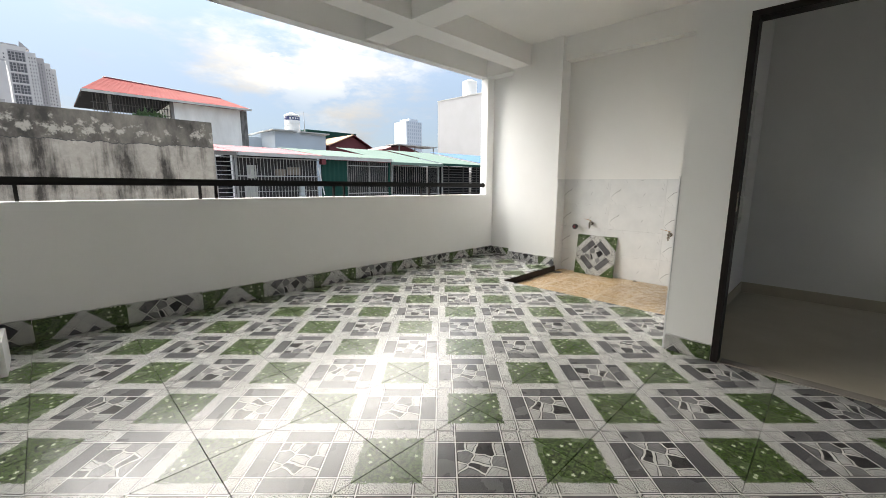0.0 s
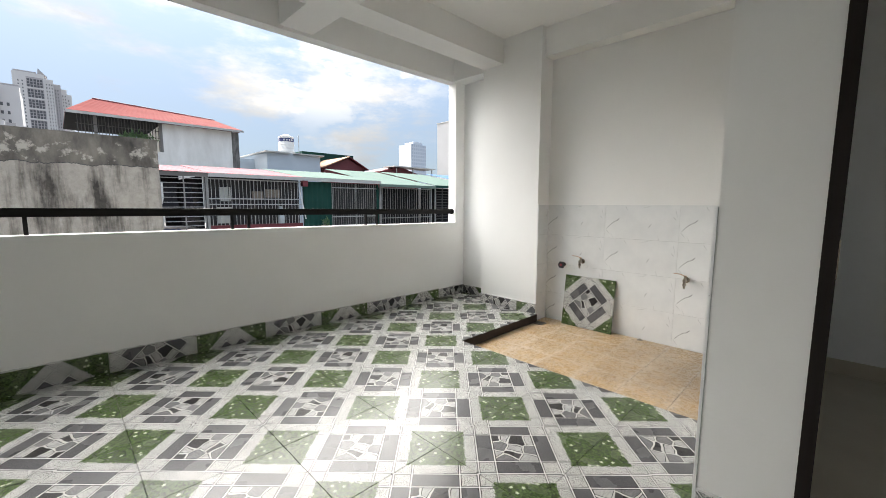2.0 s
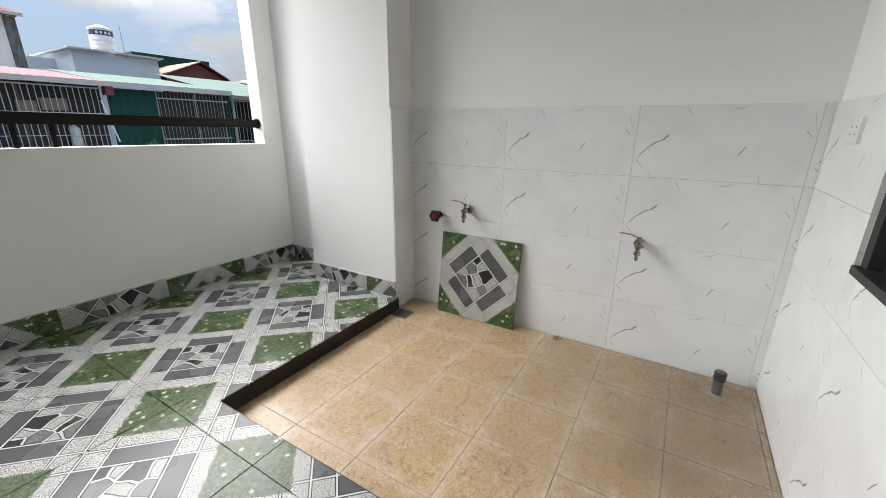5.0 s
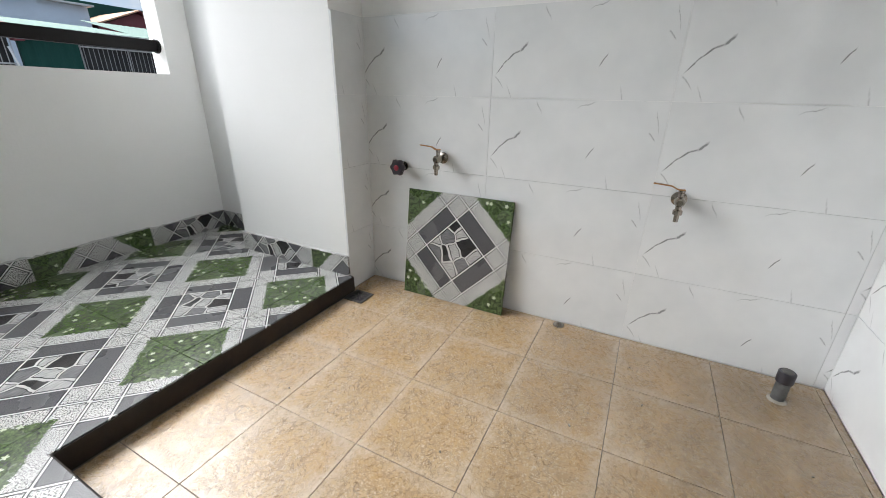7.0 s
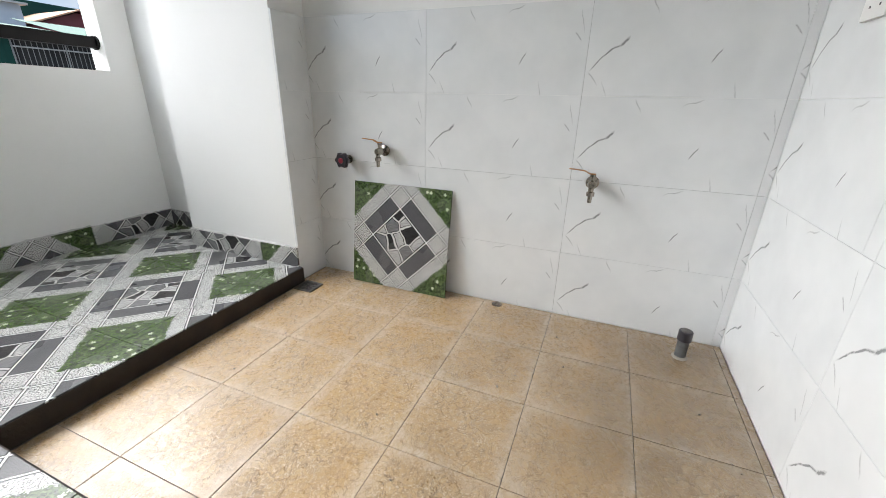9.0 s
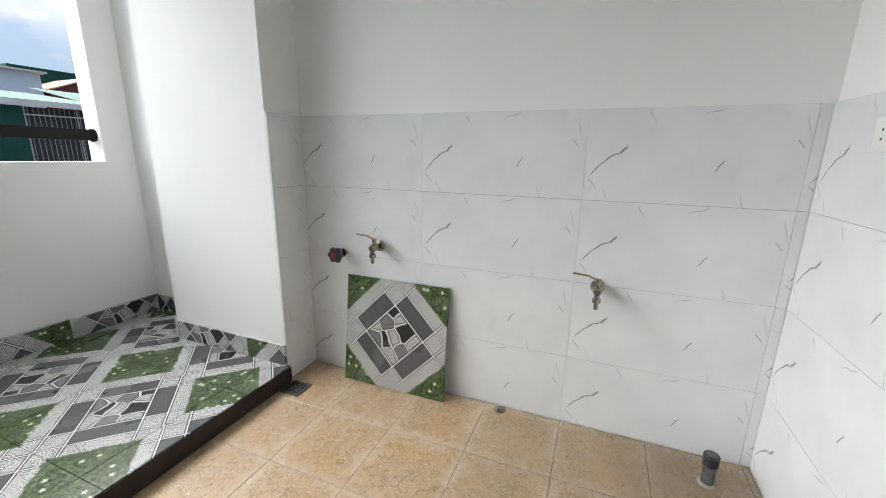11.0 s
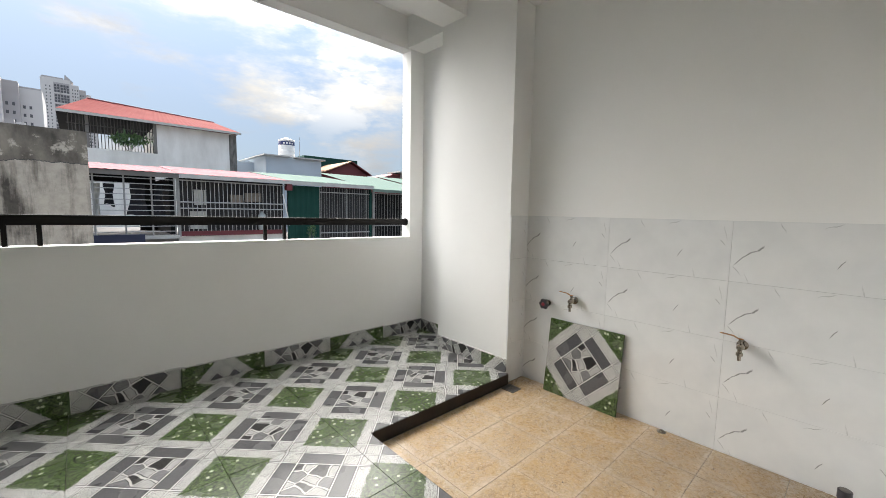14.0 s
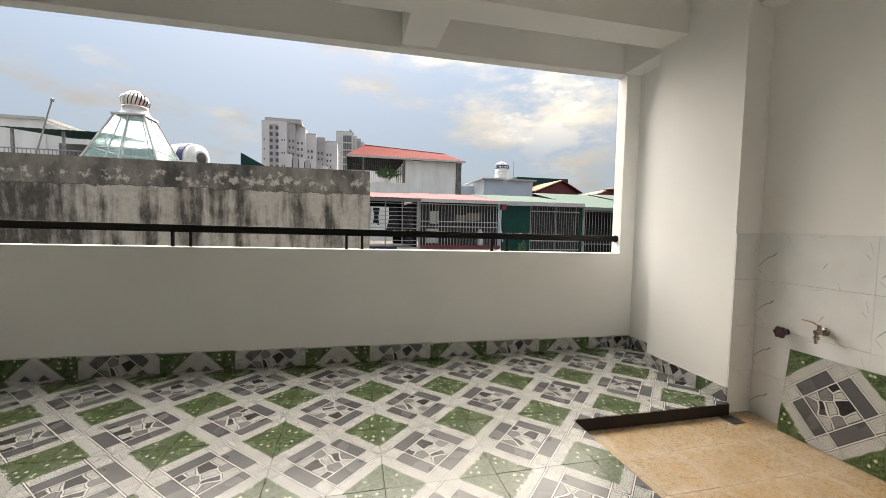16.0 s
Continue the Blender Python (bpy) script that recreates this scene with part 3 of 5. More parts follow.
# ---------- taps, valve, pipe, drain, outlet ----------
def make_tap(y, z):
    t = thing("tap", (XM - 0.011, y, z), "chrome ball-valve tap with an orange-brown lever, on the marble tiles", "tap", "taps on the tiled wall")
    x = XM - 0.0115
    bm = bmesh.new()
    lathe(bm, (x, y, z), (x - 1, y, z), ((0, 0.026), (0.006, 0.026), (0.010, 0.012), (0.03, 0.011)))
    part("wall_rose", bm, chrome, t, smooth=True)
    bm = bmesh.new()
    lathe(bm, (x - 0.025, y, z), (x - 1, y, z), ((0, 0.011), (0.006, 0.016), (0.03, 0.018), (0.05, 0.015), (0.056, 0.010)))
    part("body", bm, chrome, t, smooth=True)
    bm = bmesh.new()
    lathe(bm, (x - 0.066, y, z + 0.006), (x - 0.090, y, z - 1), ((0, 0.011), (0.03, 0.010), (0.034, 0.0155), (0.048, 0.0155), (0.05, 0.009), (0.075, 0.008)))
    part("spout", bm, chrome, t, smooth=True)
    bm = bmesh.new()
    lathe(bm, (x - 0.05, y, z + 0.008), (x - 0.05, y, z + 1), ((0, 0.009), (0.022, 0.008), (0.024, 0.011), (0.032, 0.011)))
    part("stem", bm, chrome, t, smooth=True)
    bm = bmesh.new()
    prism(bm, [(x - 0.056, y - 0.010, z + 0.040), (x - 0.056, y + 0.014, z + 0.040), (x - 0.056, y + 0.034, z + 0.050), (x - 0.056, y + 0.092, z + 0.054),
               (x - 0.056, y + 0.092, z + 0.0575), (x - 0.056, y + 0.033, z + 0.0535), (x - 0.056, y + 0.013, z + 0.0435), (x - 0.056, y - 0.010, z + 0.0435)], (0.012, 0, 0))
    part("lever", bm, brass, t, "worn orange-brown lever")


make_tap(1.555, 0.612)
make_tap(0.598, 0.547)


def make_valve():
    y, z, x = 1.765, 0.556, XM - 0.0115
    v = thing("stop_valve", (x, y, z), "round dark red stop-valve handwheel on the marble tiles", "valve")
    bm = bmesh.new()
    lathe(bm, (x, y, z), (x - 1, y, z), ((0, 0.022), (0.006, 0.022), (0.008, 0.012), (0.05, 0.010)))
    part("stem", bm, chrome, v, smooth=True)
    bm = bmesh.new()
    ring = []
    for h, k in ((0.045, 0.82), (0.05, 1.0), (0.066, 1.0), (0.072, 0.84)):
        ring.append([bm.verts.new((x - h, y + k * 0.036 * (1 + 0.10 * math.cos(6 * a)) * math.cos(a), z + k * 0.036 * (1 + 0.10 * math.cos(6 * a)) * math.sin(a))) for a in [2 * math.pi * i / 36 for i in range(36)]])
    for lo, hi in zip(ring, ring[1:]):
        for i in range(36):
            bm.faces.new((lo[i], lo[(i + 1) % 36], hi[(i + 1) % 36], hi[i]))
    bm.faces.new(ring[0])
    bm.faces.new(ring[-1][::-1])
    wheel = part("handwheel", bm, black_plastic, v, "dark scalloped handwheel", smooth=True)
    bm = bmesh.new()
    lathe(bm, (x - 0.070, y, z), (x - 1, y, z), ((0, 0.014), (0.004, 0.013), (0.006, 0.010)))
    part("cap", bm, red_plastic, wheel, "red cap", smooth=True)


make_valve()


def make_pipe():
    x, y = 5.015, 0.175
    p = thing("waste_pipe", (x, y, ZB), "stub of grey plastic waste pipe standing in cement", "pipe")
    bm = bmesh.new()
    tube(bm, (x, y, ZB), (x, y, ZB + 0.085), 0.0205, seg=20)
    part("stub", bm, pvc_grey, p, smooth=True)
    bm = bmesh.new()
    lathe(bm, (x, y, ZB + 0.075), (x, y, ZB + 1), ((0, 0.0225), (0.003, 0.0252), (0.040, 0.0252), (0.043, 0.0225), (0.043, 0.018), (0.03, 0.017)))
    part("socket", bm, black_plastic, p, "dark pipe socket", smooth=True)
    bm = bmesh.new()
    lathe(bm, (x, y, ZB), (x, y, ZB + 1), ((0, 0.030), (0.003, 0.027), (0.007, 0.0215)), 14)
    part("cement_collar", bm, cement, p, "ring of rough cement", smooth=True)
    bm = bmesh.new()
    lathe(bm, (x, y, ZB + 0.110), (x, y, ZB + 1), ((0, 0.0175), (0.009, 0.0175), (0.011, 0.014), (0.010, 0.006)), 16)
    part("end_cap", bm, drain_steel, p, "dull grey end cap", smooth=True)


make_pipe()


def make_drain():
    x, y, h = 4.905, 1.895, 0.052
    d = thing("floor_drain", (x, y, ZB), "small square steel floor drain in the beige tiles", "drain")
    z = ZB + 0.001
    part("frame", boxes((x - h, x + h, y - h, y - h + 0.012, z, z + 0.005), (x - h, x + h, y + h - 0.012, y + h, z, z + 0.005),
                        (x - h, x - h + 0.012, y - h + 0.012, y + h - 0.012, z, z + 0.005), (x + h - 0.012, x + h, y - h + 0.012, y + h - 0.012, z, z + 0.005)), drain_steel, d)
    part("grating", boxes((x - h + 0.012, x + h - 0.012, y - h + 0.012, y + h - 0.012, z, z + 0.002)), black_plastic, d)
    for i in range(8):
        a = math.pi * i / 4
        bm = bmesh.new()
        tube(bm, (x + 0.012 * math.cos(a), y + 0.012 * math.sin(a), z + 0.003), (x + 0.036 * math.cos(a), y + 0.036 * math.sin(a), z + 0.003), 0.0032, seg=6)
        part("spoke", bm, drain_steel, d)


make_drain()
bm = bmesh.new()
lathe(bm, (5.130, 0.945, ZB), (5.130, 0.945, ZB + 1), ((0, 0.026), (0.003, 0.025), (0.006, 0.016), (0.012, 0.011), (0.014, 0.007)), 16)
solid("pipe_plug", bm, chrome, "small capped pipe end in the floor at the tiled wall", "pipe plug", smooth=True)


def make_outlet():
    x, z = 4.857, 1.092
    o = thing("power_outlet", (x, YN, z), "white plastic wall socket on the marble tiles", "socket")
    part("plate", boxes((x - 0.054, x + 0.054, YN - 0.001, YN + 0.010, z - 0.040, z + 0.040)), white_plastic, o, bevel=0.003)
    for dz in (-0.011, 0.011):
        for dx in (-0.022, 0.022):
            part("slot", boxes((x + dx - 0.003, x + dx + 0.003, YN + 0.0098, YN + 0.0108, z + dz - 0.003, z + dz + 0.003)), black_plastic, o)


make_outlet()

# low plinth by the west wall
solid("plinth", boxes((XW, -0.292, 2.66, 3.0, 0.0, 0.215)), plaster, "low white plastered plinth at the wall", "plinth", "structure", bevel=0.006)

# cream skirting of the inner room
solid("baseboard_room", boxes((XD + DW + 0.001, XM + 0.002, YN - WALL - 0.010, YN - WALL - 0.0005, 0, 0.105), (XM + 0.002, XM + 0.0115, YS, YN - WALL - 0.0005, 0, 0.105)), cream_tile,
      "cream tile skirting of the inner room", "skirting", "structure")


# ---------- spare tile leaning on the wall ----------
def make_spare_tile():
    bm = bmesh.new()
    h = 0.2665
    box(bm, -h, h, -h, h, -0.011, 0, 0.0015)
    ob = solid("spare_floor_tile", bm, turf_tile, "spare green and grey garden tile leaning against the marble tiles", "tile")
    lean = math.asin(0.066 / (2 * h))
    ob.matrix_basis = Matrix.Translation((XM - 0.0135 - 0.033 - 0.006, 1.467, ZB + h * math.cos(lean) + 0.003)) @ Matrix.Rotation(lean, 4, "Y") @ Matrix.Rotation(radians(-90), 4, "Z") @ Matrix.Rotation(radians(90), 4, "X")


make_spare_tile()


# ---------- grit on the washing floor ----------
def make_grit():
    rnd = random.Random(7)
    bm = bmesh.new()
    for _ in range(46):
        x, y, r = rnd.uniform(SX + 0.05, XM - 0.04), rnd.uniform(YN + 0.05, SY - 0.06), rnd.uniform(0.0015, 0.0042)
        m = Matrix.Translation((x, y, ZB + r * 0.5)) @ Euler((rnd.uniform(0, 3), rnd.uniform(0, 3), rnd.uniform(0, 3))).to_matrix().to_4x4() @ Matrix.Diagonal((1.6, 1.0, 0.7, 1))
        bmesh.ops.create_icosphere(bm, subdivisions=1, radius=r, matrix=m)
    solid("grit", bm, cement, "scattered bits of dry cement on the beige tiles", "grit", "stuff")


make_grit()


# ---------- outside: materials ----------
def weathered_concrete():
    """Old rendered wall: dark mouldy band at the top with peeled patches, rain streaks below a long crack."""
    m = mat("weathered_concrete", (0.3, 0.3, 0.28), 0.9)
    nt = m.node_tree
    b = nt.nodes["Principled BSDF"]
    v = place(nt)
    s = nt.nodes.new("ShaderNodeSeparateXYZ")
    nt.links.new(v, s.inputs[0])
    z = s.outputs[2]
    wide = noise_of(nt, place(nt, scale=(0.7, 0.7, 0.5)), 1.0, 3.0, 0.6)
    streak = span(nt, calc(nt, "MULTIPLY_ADD", wide, 0.55, calc(nt, "MULTIPLY_ADD", noise_of(nt, place(nt, scale=(3.6, 3.6, 0.34)), 1.0, 6.0, 0.65), 0.75, -0.15)), 0.40, 0.62)
    fine = noise_of(nt, v, 9, 5.0, 0.7)
    blot = noise_of(nt, place(nt, scale=(1, 1, 0.6)), 3.4, 8.0, 0.72)
    streak = span(nt, calc(nt, "MULTIPLY_ADD", blot, 0.9, calc(nt, "MULTIPLY_ADD", streak, 0.55, -0.14)), 0.32, 0.70)
    low = blend(nt, streak, (0.046, 0.039, 0.031), (0.41, 0.366, 0.308))
    low = blend(nt, calc(nt, "MULTIPLY", span(nt, fine, 0.38, 0.66), 0.34), low, (0.15, 0.13, 0.108))
    top = blend(nt, span(nt, noise_of(nt, place(nt, scale=(1.0, 1.0, 0.5)), 2.2, 6.0, 0.65), 0.35, 0.7), (0.050, 0.044, 0.036), (0.25, 0.22, 0.18))
    jag = calc(nt, "MULTIPLY_ADD", noise_of(nt, place(nt, scale=(1, 1, 0.1)), 2.5, 5.0, 0.7), 0.22, -0.11)
    crack = calc(nt, "ADD", 1.90 + 10.0, jag)
    above = calc(nt, "GREATER_THAN", z, crack)
    col = blend(nt, above, low, top)
    # peeled pale patches in a belt over the crack
    belt = calc(nt, "SUBTRACT", 1.0, calc(nt, "MINIMUM", calc(nt, "DIVIDE", calc(nt, "ABSOLUTE", calc(nt, "SUBTRACT", z, 2.12 + 10.0)), 0.37), 1.0))
    peel = span(nt, calc(nt, "SUBTRACT", calc(nt, "MULTIPLY_ADD", belt, 0.20, noise_of(nt, place(nt, scale=(1.3, 1.3, 1.2)), 5.2, 6.0, 0.66)), calc(nt, "MULTIPLY_ADD", noise_of(nt, v, 1.1, 2.0), -0.34, 0.875)), -0.02, 0.07)
    col = blend(nt, calc(nt, "MULTIPLY", peel, 0.66), col, (0.54, 0.49, 0.415))
    line = calc(nt, "LESS_THAN", calc(nt, "ABSOLUTE", calc(nt, "SUBTRACT", z, crack)), 0.007)
    col = blend(nt, calc(nt, "MULTIPLY", line, 0.8), col, (0.04, 0.04, 0.04))
    plug(nt, b.inputs["Base Color"], col)
    bump(nt, calc(nt, "ADD", fine, calc(nt, "MULTIPLY", peel, -0.6)), 0.5, 0.02)
    return m


concrete_old = weathered_concrete()
wall_aged = worn("aged_white_wall", (0.84, 0.83, 0.80), (0.50, 0.48, 0.44), 0.85, 0, 0.9, 12, 0.7, 0.3, (1.5, 1.5, 0.5))
wall_stain = worn("black_rain_stain", (0.05, 0.048, 0.045), (0.35, 0.34, 0.32), 0.9, 0, 2.5, 18, 0.8, 0.3, (2, 2, 0.6))
wall_blue = worn("pale_blue_wall", (0.50, 0.56, 0.62), (0.38, 0.43, 0.47), 0.8, 0, 0.5, 10, 0.6, 0.1)
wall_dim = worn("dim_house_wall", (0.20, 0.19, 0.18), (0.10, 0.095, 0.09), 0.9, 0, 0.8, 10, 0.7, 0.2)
sheet_pink = worn("faded_pink_sheet", (0.37, 0.125, 0.135), (0.42, 0.235, 0.235), 0.9, 0, 1.2, 20, 0.8, 0.1, shine=0.08)
sheet_red = worn("red_roof_sheet", (0.235, 0.058, 0.052), (0.19, 0.056, 0.050), 0.9, 0, 1.0, 15, 0.7, 0.1, shine=0.08)
sheet_maroon = worn("maroon_sheet", (0.14, 0.020, 0.026), (0.09, 0.016, 0.019), 0.6, 0, 1.0, 15, 0.6, 0.1)
sheet_orange = worn("orange_roof_sheet", (0.45, 0.28, 0.17), (0.38, 0.18, 0.12), 0.9, 0, 1.0, 15, 0.7, 0.1)
sheet_green = worn("dark_green_sheet", (0.007, 0.050, 0.038), (0.005, 0.034, 0.027), 0.7, 0, 1.2, 15, 0.6, 0.1, shine=0.2)
sheet_mint = worn("pale_green_sheet", (0.125, 0.188, 0.158), (0.172, 0.212, 0.182), 0.9, 0, 1.0, 15, 0.7, 0.1, shine=0.1)
sheet_blue = worn("blue_roof_sheet", (0.085, 0.175, 0.34), (0.13, 0.21, 0.33), 0.9, 0, 1.0, 15, 0.6, 0.1, shine=0.1)
sheet_white = worn("white_fascia", (0.50, 0.50, 0.48), (0.32, 0.30, 0.27), 0.6, 0, 2.0, 15, 0.7, 0.1)
bar_steel = worn("grey_steel_bar", (0.30, 0.30, 0.29), (0.15, 0.14, 0.13), 0.5, 0.1, 6, 30, 0.7, 0.1)
bar_light = worn("pale_steel_bar", (0.46, 0.46, 0.45), (0.26, 0.25, 0.24), 0.5, 0.1, 6, 30, 0.7, 0.1)
bar_dark = worn("dark_steel_bar", (0.05, 0.05, 0.05), (0.10, 0.09, 0.08), 0.55, 0.3, 6, 30, 0.7, 0.1)
screen_grey = worn("grey_screen", (0.046, 0.045, 0.044), (0.014, 0.014, 0.015), 0.7, 0, 1.5, 20, 0.8, 0.05, (5, 5, 0.3), shine=0.15)
# near-black puts the shade of interiors into the colour; also the dark soffit
dark_shade = worn("dark_interior_shade", (0.012, 0.012, 0.013), (0.02, 0.02, 0.02), 0.9, 0, 1.0, 10, 0.5, 0.05, shine=0.1)
cloth_dark = worn("dark_cloth", (0.015, 0.016, 0.02), (0.03, 0.03, 0.035), 0.95, 0, 6, 80, 0.6, 0.3)
cloth_pale = worn("pale_cloth", (0.5, 0.5, 0.46), (0.36, 0.36, 0.34), 0.95, 0, 6, 80, 0.6, 0.3)
cloth_blue = worn("blue_tarpaulin", (0.012, 0.018, 0.055), (0.008, 0.012, 0.03), 0.6, 0, 4, 40, 0.6, 0.2)
tank_white = worn("white_tank", (0.74, 0.74, 0.72), (0.58, 0.57, 0.54), 0.4, 0, 1.5, 20, 0.5, 0.05)
band_navy = worn("navy_band", (0.03, 0.04, 0.13), (0.05, 0.06, 0.15), 0.45, 0, 3, 20, 0.4, 0.05)
tower_pale = worn("tower_plaster", (0.60, 0.58, 0.57), (0.50, 0.48, 0.47), 0.8, 0, 0.15, 2, 0.6, 0.05)
tower_grey = worn("tower_grey_panel", (0.40, 0.38, 0.38), (0.33, 0.31, 0.31), 0.8, 0, 0.15, 2, 0.6, 0.05)
tower_glass = worn("tower_glass", (0.075, 0.075, 0.085), (0.13, 0.13, 0.14), 0.35, 0, 0.3, 2, 0.6, 0.02)
# haze of distance put into the tower's pale blue colours; the air is clear
tower_haze_tint = worn("haze_tinted_tower", (0.54, 0.58, 0.64), (0.50, 0.54, 0.60), 0.8, 0, 0.1, 2, 0.5, 0.02)
window_haze_tint = worn("haze_tinted_window", (0.36, 0.42, 0.50), (0.39, 0.44, 0.51), 0.5, 0, 0.1, 2, 0.5, 0.02)
leaf_mat = worn("bush_leaf", (0.045, 0.10, 0.03), (0.10, 0.17, 0.06), 0.55, 0, 3, 20, 0.9, 0.1)
skylight_glass = glass_mat("skylight_glass", (0.64, 0.76, 0.75), 0.12)
skylight_glass.node_tree.nodes["Principled BSDF"].inputs["Transmission Weight"].default_value = 0.88
# colour of a cloudy reflection, painted on solid blocks
reflection_brown = worn("dull_brown_reflection", (0.17, 0.14, 0.11), (0.26, 0.22, 0.18), 0.85, 0, 5, 40, 0.7, 0.2)
jar_plastic = worn("cloudy_plastic", (0.42, 0.46, 0.46), (0.28, 0.31, 0.32), 0.35, 0, 8, 50, 0.6, 0.05)
wall_dull = worn("dull_white_wall", (0.44, 0.44, 0.44), (0.38, 0.375, 0.37), 0.9, 0, 0.5, 10, 0.6, 0.1)
skylight_glass.node_tree.nodes["Principled BSDF"].inputs["IOR"].default_value = 1.18
vent_metal = worn("turbine_metal", (0.62, 0.58, 0.55), (0.30, 0.24, 0.22), 0.35, 0.7, 5, 40, 0.6, 0.1)
earth = worn("ground_below", (0.16, 0.15, 0.14), (0.10, 0.10, 0.09), 0.95, 0, 0.05, 1, 0.8, 0.1)

GROUND = -10.0
solid("ground", boxes((-3000, 3000, -3000, 3000, GROUND - 0.5, GROUND)), earth, "ground far below between the houses", "ground", "structure")
solid("house_below", boxes((XW - 0.15, XM + 0.16, YS - 0.15, YP + WALL - 0.001, GROUND, -0.301)), plaster_out, "lower storeys of the house under the terrace", "house", "structure")


# ---------- old concrete wall next door ----------
def make_concrete_wall():
    w = thing("concrete_wall", (2.8, 9.4, GROUND), "old weathered grey concrete wall with peeling patches and black streaks", "wall")
    bm = bmesh.new()
    prism(bm, [(2.80, 9.33, GROUND), (2.80, 9.55, GROUND), (-17.0, 8.95, GROUND), (-17.0, 8.73, GROUND)], (0, 0, 2.45 - GROUND))
    part("wall_body", bm, concrete_old, w)
    bm = bmesh.new()
    prism(bm, [(2.78, 9.551, GROUND), (2.78, 12.9, GROUND), (-17.0, 12.9, GROUND), (-17.0, 8.951, GROUND)], (0, 0, 1.3 - GROUND))
    part("roof_slab", bm, wall_dim, w)


make_concrete_wall()


def corrugated(bm, x0, x1, y0, z0, y1, z1, pitch=0.20, amp=0.009, thick=0.010):
    """A ribbed roof sheet that rises from its eave (y0, z0) to its top edge (y1, z1)."""
    n = max(2, int(round((x1 - x0) / pitch)) * 4)
    rows = []
    for y, z in ((y0, z0), (y1, z1)):
        rows.append([bm.verts.new((x0 + (x1 - x0) * i / n, y, z + amp * (1 if i % 4 in (1, 2) else 0))) for i in range(n + 1)])
    for i in range(n):
        bm.faces.new((rows[0][i], rows[0][i + 1], rows[1][i + 1], rows[1][i]))
    geom = bmesh.ops.extrude_face_region(bm, geom=list(bm.faces))
    bmesh.ops.translate(bm, verts=[g for g in geom["geom"] if isinstance(g, bmesh.types.BMVert)], vec=(0, 0, -thick))


def bar_row(parent, xs, y, z0, z1, r, material):
    """Upright bars that share one mesh."""
    bm = bmesh.new()
    tube(bm, (0, 0, 0), (0, 0, z1 - z0), r, seg=6)
    mesh = finish("bar", bm, material)
    for x in xs:
        piece("bar", mesh, parent, Matrix.Translation((x, y, z0)))


def rail_row(parent, x0, x1, y, zs, r, material):
    bm = bmesh.new()
    tube(bm, (0, 0, 0), (x1 - x0, 0, 0), r, seg=6)
    mesh = finish("rail", bm, material)
    for z in zs:
        piece("rail", mesh, parent, Matrix.Translation((x0, y, z)))


def steps(a, b, n):
    return [a + (b - a) * i / (n - 1) for i in range(n)]


FY = 14.6


def make_laundry_house():
    h = thing("laundry_balcony_house", (3.6, FY, GROUND), "pink-roofed house with a barred balcony full of laundry", "house")
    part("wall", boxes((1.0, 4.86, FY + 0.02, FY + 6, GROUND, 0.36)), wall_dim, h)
    # added near-black panels carry the shade under the balcony roof
    part("back_wall", boxes((1.0, 4.719, FY + 3.0, FY + 3.12, 2.0, 2.55), (4.22, 4.719, FY + 3.0, FY + 3.12, 0.361, 1.999), (1.0, 2.2, FY + 3.0, FY + 3.12, 0.361, 1.999)), dark_shade, h, "near-black wall with the balcony's shade in its colour")
    part("side_wall", boxes((4.72, 4.86, FY + 0.3, FY + 3.2, 0.361, 2.1)), dark_shade, h)
    bm = bmesh.new()
    corrugated(bm, 1.0, 4.92, FY - 0.35, 2.20, FY + 3.6, 2.66)
    part("roof", bm, sheet_pink, h, "faded pink ribbed sheet")
    part("fascia", boxes((1.0, 4.9, FY - 0.30, FY - 0.24, 2.06, 2.19)), wall_dim, h)
    part("floor_edge", boxes((1.0, 4.86, FY - 0.3, FY + 0.02, 0.26, 0.36)), sheet_white, h)
    rail_row(h, 1.0, 4.80, FY - 0.22, steps(0.48, 2.0, 11), 0.013, bar_light)
    bar_row(h, (2.95, 3.6, 4.22, 4.78, 4.84), FY - 0.22, 0.36, 2.06, 0.022, bar_steel)


make_laundry_house()


def make_garment(name, x, z, w, hgt, material, label):
    bm = bmesh.new()
    n = 8
    rows = []
    for k in range(n + 1):
        f = k / n
        ww = w * (0.75 + 0.25 * math.sin(3.0 * f + x)) * (1.15 if 0.05 < f < 0.35 else 1.0)
        rows.append([bm.verts.new((x + ww * (i / n - 0.5), FY + 0.35 + 0.05 * math.sin(7 * i / n + 4 * f + x), z - hgt * f - 0.05 * math.sin(5 * i / n + x) * f)) for i in range(n + 1)])
    for a, b in zip(rows, rows[1:]):
        for i in range(n):
            bm.faces.new((a[i], a[i + 1], b[i + 1], b[i]))
    geom = bmesh.ops.extrude_face_region(bm, geom=list(bm.faces))
    bmesh.ops.translate(bm, verts=[g for g in geom["geom"] if isinstance(g, bmesh.types.BMVert)], vec=(0, 0.03, 0))
    solid(name, bm, material, label, "laundry", smooth=True, group="laundry on the balcony")


bm = bmesh.new()
tube(bm, (2.4, FY + 0.37, 1.90), (4.72, FY + 0.37, 1.86), 0.010, seg=8)
solid("drying_pole", bm, bar_steel, "thin steel drying pole under the balcony roof", "pole")
make_garment("hanging_shirt", 3.30, 1.84, 0.34, 0.62, cloth_dark, "dark shirt hung to dry on the pole")
make_garment("hanging_shirt", 3.95, 1.86, 0.62, 0.95, cloth_dark, "wide dark jacket hung to dry on the pole")
make_garment("hanging_shirt", 4.45, 1.84, 0.36, 1.0, cloth_dark, "dark trousers hung to dry on the pole")
